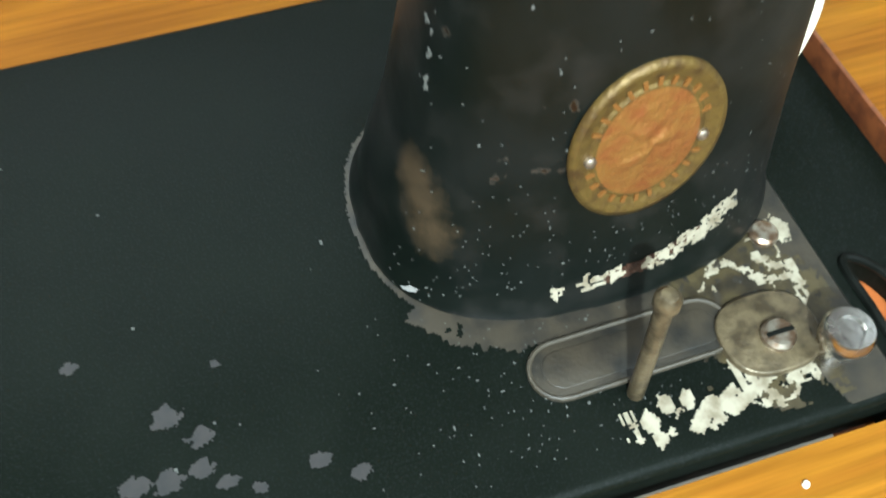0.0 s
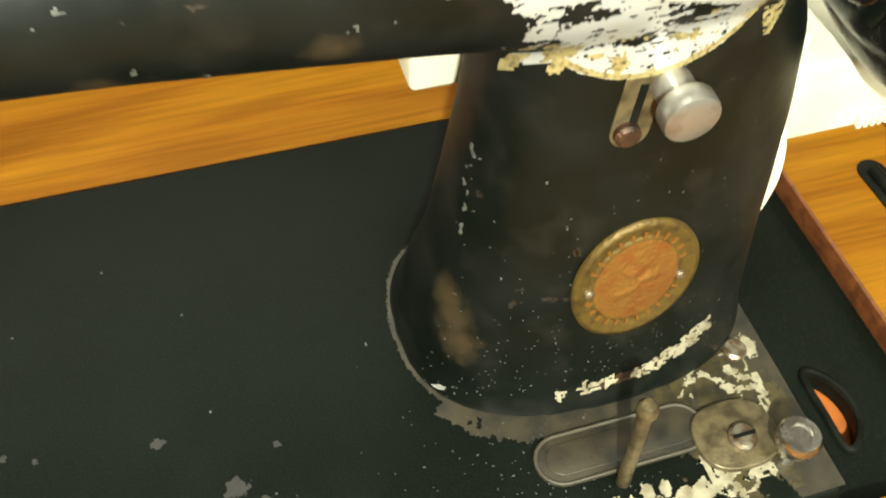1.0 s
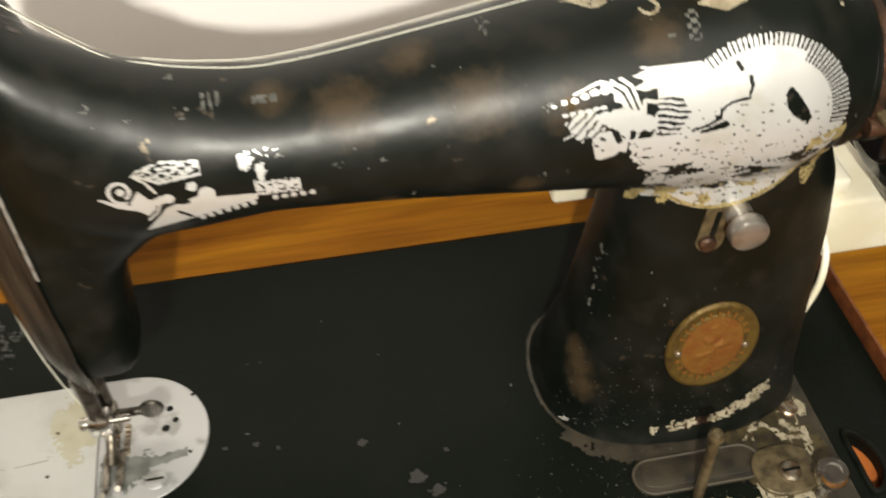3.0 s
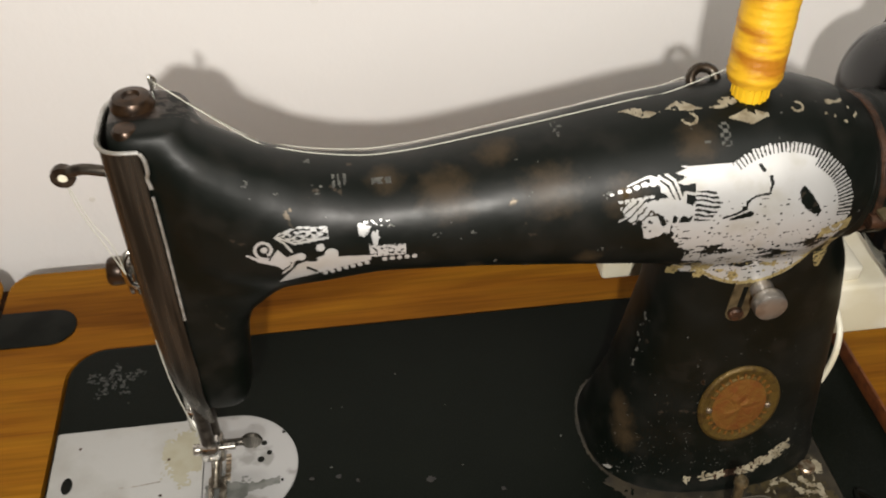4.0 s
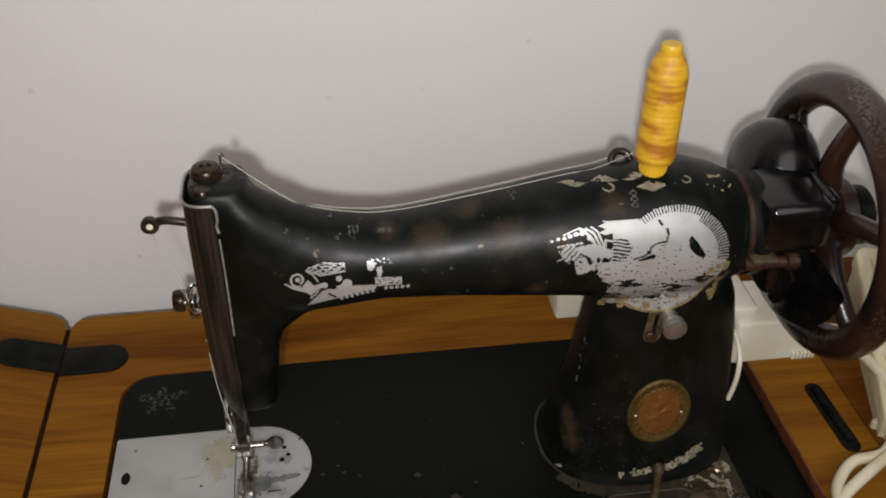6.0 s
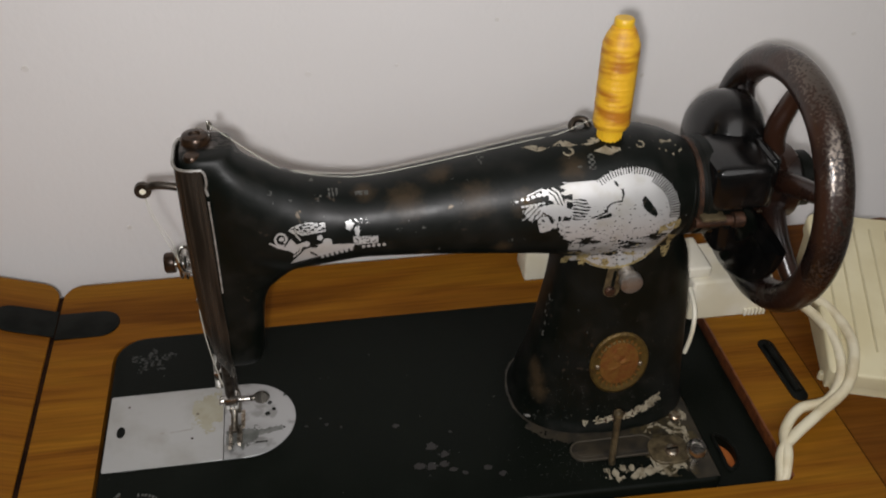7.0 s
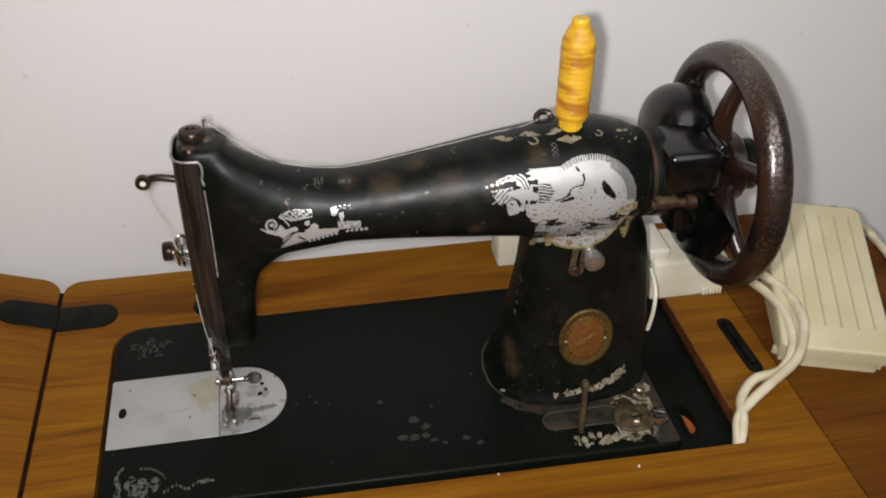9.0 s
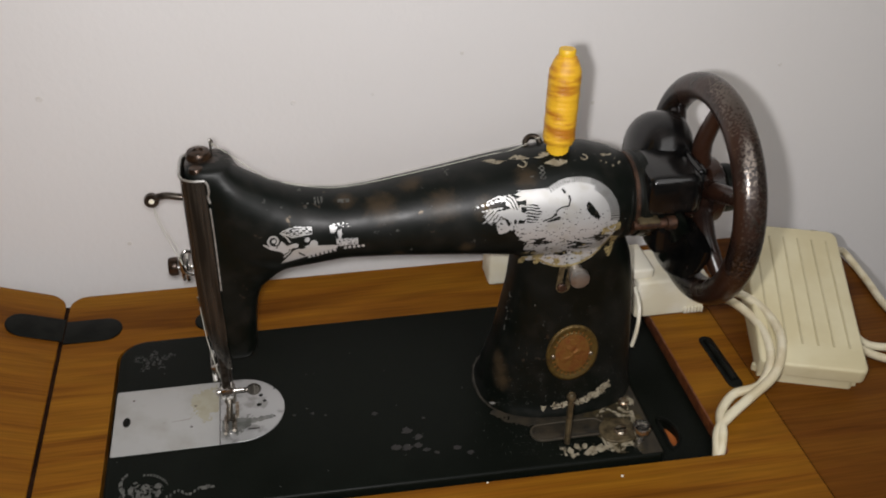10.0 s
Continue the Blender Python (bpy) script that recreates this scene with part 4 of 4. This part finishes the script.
part("cover_pad", slab(stadium(309, -26, 54, 16, 0), 0, 1.0, 0.5), WORN, machine, "raised oval pad with worn brown paint")
part("pad_rim", tube([(x, y, 0.9) for x, y in stadium(309, -26, 53, 15, 0)] + [(x, y, 0.9) for x, y in stadium(309, -26, 53, 15, 0)][:1], 0.65, 8, 0), RIM_PAINT, machine, "paler worn rim of the pad")
part("pad_groove", slab(stadium(309, -26, 47, 10, 0), 0.9, 1.25, 0.2), WORN, machine)
latch = part("latch", slab(oval(343, -33, 13, 11, 2.6, 32), 0, 2.2, 0.7), LATCH, machine, "worn brownish latch plate")
part("latch_screw", lathe([(0.1, 2), (4.4, 2), (4.4, 3.6), (3.6, 4.6), (0.1, 4.8)], (344, -35, 0), n=22), SCREW, latch, "slotted screw")
part("screw_slot", box(340.4, 347.6, -35.6, -34.4, 4.4, 5.0), BLACK, latch)
part("latch_knob", join(lathe([(0.1, 0), (3.4, 0), (3.4, 7), (5.8, 8), (6.4, 9), (6.4, 13), (5.6, 14.2), (3.4, 14.2), (3.0, 13.2), (0.1, 13.2)], (355, -43, 0), n=28)), CHROME, latch, "round steel thumb knob")
part("hinge_screw", lathe([(0.1, 0), (4.0, 0), (4.0, 1.2), (3.2, 2.0), (0.1, 2.1)], (357, -6, 0), n=20), SCREW, machine, "flat worn screw")

# ---- the head: face plate, bars, foot ----
def face_plate():
    secs = []
    edge_x, yc = 85.0, 33.5

    def section(z, left, ry, p):
        line = [q for q in oval(edge_x + 3, yc, edge_x + 3 - left, ry, p, 160) if q[0] <= edge_x]
        line.sort(key=lambda q: math.atan2(q[1] - yc, edge_x + 0.1 - q[0]))
        n = 40
        even = []
        for k in range(n):
            f = k / (n - 1) * (len(line) - 1)
            i = min(int(f), len(line) - 2)
            a, b = line[i], line[i + 1]
            even.append((a[0] + (b[0] - a[0]) * (f - i), a[1] + (b[1] - a[1]) * (f - i)))
        return even

    for z, left, ry, p in ((46, 77, 11, 3), (54, 75.6, 13, 3.2), (62, 74, 15, 3.4), (72, 72.2, 16.6, 3.6), (85, 70.6, 17.2, 3.8), (100, 69.8, 17.6, 4), (120, 69.4, 17.8, 4), (145, 69.2, 17.9, 4), (170, 69.2, 17.9, 4), (190, 69.4, 17.8, 4), (196.6, 69.5, 17.8, 4)):
        outer = section(z, left, ry, p)
        inner = [(86 + (x - 86) * 0.95, yc + (y - yc) * 0.95) for x, y in reversed(outer)]
        secs.append([(x, y, z) for x, y in outer + inner])
    plate = part("face_plate", rings(secs), PLATE, machine, "tall curved chromed face plate, dulled and streaked")
    # pale material draws a bright line on lip, corner and upper front edge
    lip = [(x, y, 196.9) for x, y in section(196.6, 69.3, 18.0, 4)]
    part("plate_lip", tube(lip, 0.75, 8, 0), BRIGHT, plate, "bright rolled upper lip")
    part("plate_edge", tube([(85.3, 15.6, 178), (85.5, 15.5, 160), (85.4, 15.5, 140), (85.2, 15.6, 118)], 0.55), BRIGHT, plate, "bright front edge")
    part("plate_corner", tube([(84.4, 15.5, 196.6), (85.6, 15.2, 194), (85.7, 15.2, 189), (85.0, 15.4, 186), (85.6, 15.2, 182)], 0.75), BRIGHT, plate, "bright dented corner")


face_plate()
part("pressure_screw", lathe([(0.1, 197), (7.2, 197), (7.6, 198), (7.6, 202), (6.4, 204), (3.2, 204.6), (2.4, 203.6), (0.1, 203.6)], (80.8, 39, 0), n=30), BROWN_METAL, machine, "round dark metal pressure screw on the head")
part("head_screw", lathe([(0.1, 196), (4.6, 196), (4.6, 199.4), (3.6, 200.8), (0.1, 201)], (79.5, 25, 0), n=24), BROWN_METAL, machine, "dark metal slotted screw")
part("thread_guide", tube([(88, 40, 199), (88.3, 40, 206), (88, 41, 210), (89.3, 42, 208), (89, 41, 205)], 0.7), CHROME, machine, "thin wire thread guide")


def take_up():
    lever = part("take_up_lever", join(tube([(75, 38, 172), (66, 38.5, 174), (58, 40, 174.6), (52, 42, 172.5)], 2.2), lathe([(1.6, -1.6), (4.4, -1.6), (4.6, 0), (4.4, 1.6), (1.6, 1.6)], (49.5, 42.5, 170.6), "y", 24)), DARK_METAL, machine, "curved dark metal take-up lever with an eye")
    part("lever_eye", lathe([(0.1, -1.8), (1.7, -1.8), (1.7, 1.8), (0.1, 1.8)], (49.5, 42.5, 170.6), "y", 14), WHITE, lever)


take_up()


def tension():
    t = part("tension_unit", join(lathe([(0.1, 0), (2.2, 0), (2.2, -22), (0.1, -22)], (74, 50, 114), "x", 14), lathe([(3, -1), (9, -1.2), (9.6, -2.2), (9, -3), (3, -3)], (66, 50, 114), "x", 28),
                                  lathe([(3, -4), (8.6, -4.2), (9, -5), (8.6, -5.8), (3, -6)], (66, 50, 114), "x", 28)), CHROME, machine, "dull tension discs on a stud")
    knurl = [(0.1, 0), (5.8, 0), (6.2, -1), (6.2, -5), (5.4, -6), (0.1, -6)]
    part("tension_nut", lathe(knurl, (57.5, 52, 114), "x", 9), BROWN_METAL, t, "dark metal thumb nut")
    part("tension_spring", tube([(58 + 0.5 * k, 50 + 4 * math.cos(k * 1.05), 114 + 4 * math.sin(k * 1.05)) for k in range(16)], 0.5, 6, 2), CHROME, t)
    part("check_spring", tube([(72, 42, 116), (66, 40, 115), (62, 40, 118), (61, 41, 126), (64, 43, 131), (69, 44, 128)], 1.25), CHROME, t, "bent wire check spring")
    part("slack_hook", tube([(73, 30, 102), (70, 28, 101), (69, 29, 104)], 0.9), CHROME, t)


tension()


def nudged(name, bm, mat, parent, label=""):
    bmesh.ops.translate(bm, vec=(-4.5, -2, 0), verts=bm.verts)
    return part(name, bm, mat, parent, label)


def needle_group():
    nudged("presser_bar", tube([(84.5, 38, 66), (84.5, 38, 14)], 3.2, 14, 1), DARK_METAL, machine, "round steel presser bar")
    nudged("needle_bar", tube([(83.5, 27, 72), (83.5, 27, 26)], 3.0, 14, 1), DARK_METAL, machine, "round steel needle bar")
    clamp = nudged("needle_clamp", join(box(79.5, 88, 22.5, 31.5, 20, 30, 1.6), lathe([(0.1, 0), (1.6, 0), (1.6, 7), (0.1, 7)], (88, 27, 25), "x", 12)), CHROME, machine, "small bright needle clamp")
    nudged("clamp_screw", lathe([(0.1, 0), (2.6, 0), (2.8, 1), (2.6, 3), (0.1, 3)], (76.5, 27, 25), "x", 14), CHROME, clamp)
    nudged("needle", tube([(83.5, 27, 21), (83.5, 27, 2)], 0.6, 8, 1), CHROME, machine, "thin steel needle")
    foot = nudged("presser_foot", join(box(80.5, 88.5, 31, 40, 8, 22, 1.6), tube([(84, 32, 12), (83.5, 26, 7), (83, 20, 4)], 2.2, 10), box(79.5, 82.2, 10, 27, 1.6, 3.4, 0.6), box(84.6, 88.0, 12, 27, 1.6, 3.4, 0.6),
                                     tube([(81, 11, 2.4), (80.8, 8, 3.4), (80.6, 6, 6)], 1.2, 8), tube([(86.4, 13, 2.4), (86.4, 10, 3.4), (86.4, 8, 6)], 1.2, 8)), TARNISHED, machine, "tarnished hinged presser foot")
    nudged("thumb_screw", join(lathe([(0.1, 0), (1.9, 0), (1.9, 9), (0.1, 9)], (88, 36, 16), "x", 12), lathe([(0.1, -1.1), (4.6, -1.1), (5.2, 0), (4.6, 1.1), (0.1, 1.1)], (101, 36, 16), "y", 24)), PLATE, foot, "flat round thumb screw")
    nudged("foot_lifter", join(tube([(78, 40, 54), (76.5, 42, 46), (76, 42, 38)], 2.2, 10), box(74, 79, 38, 44, 24, 38, 1.5)), CHROME, machine, "small bent foot lifter")
    nudged("thread_wire", tube([(74.5, 26, 100), (75.5, 25, 80), (77.5, 25, 60), (80, 26, 42), (83, 27, 30)], 0.28, 5), STRAND, machine)


needle_group()

# ---- handwheel, winder and motor ----
def handwheel():
    cx, cy, cz = 405.5, 36.0, 150.0
    ring_rows = []
    for i in range(72):
        a = 2 * math.pi * i / 72
        ring_rows.append([(cx + 10.2 * math.cos(b), cy + (69.2 + 9.3 * math.sin(b)) * math.cos(a), cz + (69.2 + 9.3 * math.sin(b)) * math.sin(a)) for b in [2 * math.pi * k / 18 for k in range(18)]])
    ring_rows.append(ring_rows[0])
    bm = rings(ring_rows, caps=False)
    bmesh.ops.remove_doubles(bm, verts=bm.verts, dist=0.01)
    w = part("handwheel", bm, WHEEL, machine, "spoked black handwheel, its rim worn to brown metal")
    for k in range(6):
        a = radians(24 + 60 * k)
        d = Vector((0, -math.cos(a), math.sin(a)))
        s = Vector((0, math.sin(a), math.cos(a)))
        c = Vector((cx, cy, cz))
        line = [c + d * 14 + s * 1.5 + Vector((-2, 0, 0)), c + d * 34 + s * 3.0 + Vector((-5, 0, 0)), c + d * 52 + s * 1.5 + Vector((-3, 0, 0)), c + d * 65]
        part("spoke", tube(line, 4.5, 10, 6, (7.0, 5.0)), WHEEL, w, "")
    part("hub", lathe([(0.1, -22), (17, -22), (18.5, -20), (18.5, -2), (22, 0), (22, 8), (19, 11), (12, 12), (0.1, 12)], (cx, cy, cz), "x", 36), WHEEL, w, "stepped black hub")
    part("clutch_knob", lathe([(0.1, 12), (15, 12), (16.5, 13.5), (16.5, 20), (15, 21.5), (0.1, 21.5)], (cx, cy, cz), "x", 32), BLACK, w, "black clutch knob")


handwheel()
part("neck", lathe([(0.1, 340), (29, 340), (29.5, 344), (27.4, 346), (27.4, 352), (28.6, 353), (28.6, 358), (26.5, 360), (26.5, 366), (22, 372), (0.1, 372)], (0, 31, 155), "x", 40), ENAMEL, machine, "stepped black neck with worn bands")
part("neck_band", lathe([(27.6, 347), (28.1, 347.4), (28.1, 349.6), (27.6, 350), (27.6, 347)], (0, 31, 155), "x", 40), RUSTY, machine, "browned metal band")


def winder():
    b = part("bobbin_winder", box(353, 389, 1, 44, 153, 182, 6, 4), GLOSS, machine, "boxy black bobbin winder housing")
    part("winder_rib", box(387, 393, 8, 40, 150, 182, 2.4, 3), GLOSS, b)
    part("winder_bolt", join(lathe([(0.1, 346), (3.2, 346), (3.2, 368), (4.6, 368.5), (4.6, 374), (3.6, 375), (0.1, 375)], (0, 3, 148), "x", 20)), RUSTY, b, "brown metal bolt")
    part("winder_lever", box(348, 362, -2.5, 6, 151.5, 153.6, 0.8), LATCH, b, "worn pale lever edge")
    part("winder_arm", tube([(372, 12, 150), (384, 14, 136), (390, 22, 118), (386, 30, 100)], 6, 12, 6, (8, 5)), ENAMEL, b)
    part("bracket", join(box(356, 372, 18, 50, 126, 144, 5, 3), box(372, 392, 22, 48, 106, 134, 7, 3)), GLOSS, machine, "black cast bracket below the winder")


winder()


def motor():
    prof = [(0.1, -21)] + [(29.5 * math.sin(radians(a)) ** 0.8, -21 * math.cos(radians(a)) ** 1.0) for a in range(10, 91, 10)] + [(29.5, 8), (28.5, 13), (25, 16.5), (18, 18), (0.1, 18)]
    m = part("motor", lathe(prof, (381, 60, 166), "x", 56), GLOSS, machine, "rounded glossy black motor casing behind the arm")
    part("motor_cap", lathe([(0.1, 18), (9, 18), (9, 20), (7, 21), (0.1, 21)], (381, 60, 166), "x", 24), GLOSS, m)
    part("motor_foot", box(372, 390, 56, 84, 122, 146, 4, 3), GLOSS, m)
    part("motor_bracket", box(381, 395, 42, 84, 98, 128, 6, 3), GLOSS, m, "glossy black motor bracket")
    part("motor_pulley", lathe([(0.1, 0), (20, 0), (22, 2), (19, 5), (22, 8), (20, 10), (0.1, 10)], (389, 58, 108), "x", 36), BLACK, m, "black grooved motor pulley")


motor()


def belt_guard():
    """A dark half-round shield inside the lower wheel."""
    arc = [(36 + 59 * math.cos(radians(a)), 150 + 59 * math.sin(radians(a))) for a in range(190, 351, 8)]
    arc = [(36 + 52, 134), (36 - 52, 134)] + arc
    rows = [[(x, 36 + (y - 36) * f, 146 + (z - 146) * f) for y, z in arc] for x, f in ((384, 0.94), (385.5, 1.0), (390, 1.0), (391.5, 0.96), (392, 0.8), (390.5, 0.4))]
    part("belt_guard", rings(rows), GLOSS, machine, "half-round glossy black belt guard inside the wheel")


belt_guard()
part("spool_pin", tube([(299.3, 27, 188), (300.8, 31.6, 250)], 1.6, 10, 1), SCREW, machine)
part("winder_guide", tube([(283, 40, 188), (282, 43, 192), (285, 45, 194.5), (290, 44, 194), (292, 40, 190)], 2.0, 10), DARK_METAL, machine, "small rusty thread guide loop")

# ---- the thread ----
def thread_spool():
    s = empty("thread_spool", "tall spool of shiny yellow thread standing on the machine arm", "thread spool")
    prof = [(6.2, 200.5), (9.6, 201.5), (10.4, 203.5)] + [(10.6 + 0.16 * math.sin(k * 2.1) + 0.10 * math.sin(k * 0.7), 204 + k * 1.05) for k in range(44)] + [(10.0, 251), (8.2, 255.5), (6.4, 258.6), (6.0, 259)]
    part("thread_winding", lathe([(0.1, 200.5)] + prof + [(0.1, 259)], (299.3, 24, 0), n=40), THREAD, s, "glossy yellow wound thread")
    core = part("core", lathe([(2.2, 193.5), (6.6, 193.5), (7.0, 194), (7.0, 200.4), (2.2, 200.4)], (299.3, 24, 0), n=36), SPOOL_CORE, s, "ribbed yellow plastic end")
    for k in range(18):
        a = 2 * math.pi * k / 18
        r = part("rib", box(-0.3, 0.3, -0.45, 0.45, 194.6, 200), SPOOL_CORE, core)
        r.matrix_local = pose((299.3 + 7.1 * math.cos(a)) * MM, (24 + 7.1 * math.sin(a)) * MM, 0, 0, 0, math.degrees(a))
    s.matrix_world = Matrix.Translation((0.2984, 0.027, 0.1915)) @ pose(0, 0, 0, -4.5, 1.4, 0) @ Matrix.Diagonal((0.93, 0.93, 0.965, 1)) @ Matrix.Translation((-0.2993, -0.024, -0.1935))
    part("core_top", lathe([(2.0, 259), (5.4, 259), (5.6, 260), (5.6, 262.6), (5.0, 263.4), (2.0, 263.4)], (299.3, 24, 0), n=30), SPOOL_CORE, s, "yellow plastic top")


thread_spool()


def skin_top(x, y, lift):
    hit = SKIN.ray_cast(Vector((x, y, 300)), Vector((0, 0, -1)))
    return hit[0].z + lift if hit[0] else 196


def strands():
    for y0, sag, name in ((36, 0.4, "thread_strand"), (44, 1.0, "thread_strand")):
        pts = [(289.5, 30, 203)] if y0 == 36 else [(288, 44, 194.5)]
        for x in range(272, 104, -14):
            pts.append((x, y0, skin_top(x, y0, sag)))
        pts.append((89, 40.5, 208))
        ob = part(name, tube(pts, 0.19, 6, 4), STRAND, None)
        tagged(ob, "thin pale thread lying along the machine arm", "thread")
    loop = join(*[tube([(49.5, 42.5, 169), (51 + k, 42, 155 - 2 * k), (57 + k, 40, 138), (62, 38, 124)], 0.2, 5) for k in (0, 2.5)])
    tagged(part("thread_strand", loop, STRAND, None), "thin slack threads hanging from the take-up lever", "thread")


strands()
for worn in machine.children:
    if worn.name.split(".")[0] in ("arm_wear", "pillar_wear", "pillar_flecks", "bed_dust", "bed_wear", "paint_loss"):
        tagged(worn, kind="stuff")

# ---- electrics on the table ----
def foot_pedal():
    p = empty("foot_pedal", "cream plastic foot pedal with a ribbed tread, lying on the table", "foot pedal")
    p.matrix_world = pose(0.4635, 0.002, TOP * MM, 0, 0, -18.7)
    base = slab(rounded_rect(6, 72, 4, 150, (4, 4, 4, 4)), 0.0, 13, 1.0)
    part("base", base, CREAM, p, "cream plastic base")
    tread = slab(rounded_rect(0, 78, 0, 156, (6, 6, 9, 9)), 0, 12, 2.4)
    t = part("tread", tread, CREAM, p, "cream plastic tread plate")
    t.matrix_local = pose(0, 0, 0.0105, 8.2, 0, 0)
    # raised bars in darker cream stand in for shade in the tread grooves
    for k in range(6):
        groove = part("groove", tube([(10 + 11.5 * k, 22, 12.0), (10 + 11.5 * k, 142, 12.0)], 0.9, 8, 1), SHADED_CREAM, t)
    part("side_wedge", rings([[(3, 8, 0), (3, 150, 0), (3, 150, 30), (3, 8, 10)], [(75, 8, 0), (75, 150, 0), (75, 150, 30), (75, 8, 10)]]), CREAM, p, "", smooth=False)
    part("foot_stud", lathe([(0.1, 0), (2.4, 0), (2.4, 5), (1.6, 6), (0.1, 6)], (2, 16, 0), n=18), CREAM, p)


SHADED_CREAM = material("shaded_cream_groove", (0.54, 0.48, 0.31), 0.5, second=(0.48, 0.42, 0.26), scale=80)
foot_pedal()


def cable(points, radius, label, mat=CABLE):
    tagged(part("power_cable", tube(points, radius, 12, 8), mat, None), label, "cable", "power cables")


cable([(455, 100, 6), (464, 92, 14), (478, 74, 24), (488, 50, 25), (487, 21, 25), (478, 0, 22), (466, -14, 16), (446, -24, 9), (427, -34, 4), (414, -43, 0), (408.5, -56, -6), (407, -62, -12)], 3.6, "thick cream cable looping over the table into the opening")
cable([(446, 98, 4), (456, 88, 12), (469, 71, 21), (478, 47, 21), (477, 20, 21), (469, -3, 17), (455, -16, 10), (437, -16, 5), (421, -30, 2.5), (415, -47, 0.5), (409.5, -58, -6), (406, -60, -12)], 3.5, "thick cream cable twisted with a second one")
cable([(596, 126, 16), (610, 136, 8), (618, 131, 0.5), (616.5, 100, -0.7), (613, 73, -0.7), (614, 50, -0.7), (622, 34, -6), (627, 26, -40), (628, 24, -120)], 3.2, "cream cable leaving the back of the pedal")
cable([(560, 27, 6), (572, 22, 0), (600, 16, -0.8), (615, 13, -0.8), (622.5, 11, -8), (625, 10, -40), (625, 10, -110)], 3.2, "cream cable leaving the pedal")
cable([(556, 16, 5), (570, 10, 0), (596, -6, -0.8), (615, -11, -0.8), (622.5, -13, -8), (625, -14, -40), (625, -14, -110)], 3.2, "cream cable leaving the pedal")
cable([(376, 46, 62), (374.5, 36, 61), (373.2, 28, 57), (372.2, 24, 48), (371.6, 23.5, 38), (370.6, 24.5, 26)], 1.5, "short white lead hanging beside the pillar", WHITE)


def junction_box():
    j = empty("junction_box", "white plastic motor connector box behind the machine pillar", "junction box")
    part("body", box(379, 434, 46, 88, 33, 66, 2.5, 3), WHITE, j, "white plastic body")
    part("end_block", box(277, 378, 90, 114, 43, 74, 2.5, 3), WHITE, j, "white plastic end block")
    part("lid", box(375, 391, 50, 84, 66, 75, 2.0, 3), WHITE, j, "raised white end")
    for k in range(6):
        part("terminal", box(418 + 2.6 * k, 419.6 + 2.6 * k, 43.5, 46, 35, 40, 0.3), WHITE, j)
    part("bracket", join(box(340, 352, 74, 92, -1.0, 60, 1.5), box(340, 382, 74, 92, 44, 56, 1.5)), BLACK, j, "black mounting bracket")


junction_box()


# ---- crumbs on the table ----
for cx, cy, cr in ((334, -69, 1.0), (244, -59.5, 0.7)):
    crumb = part("crumb", lathe([(0.05, 0), (cr, 0.1), (cr * 0.8, cr * 0.9), (0.05, cr * 1.1)], (cx, cy, TOP), n=7), WHITE, None)
    tagged(crumb, "tiny white crumb lying on the wooden table", "crumb", "crumbs on the table")
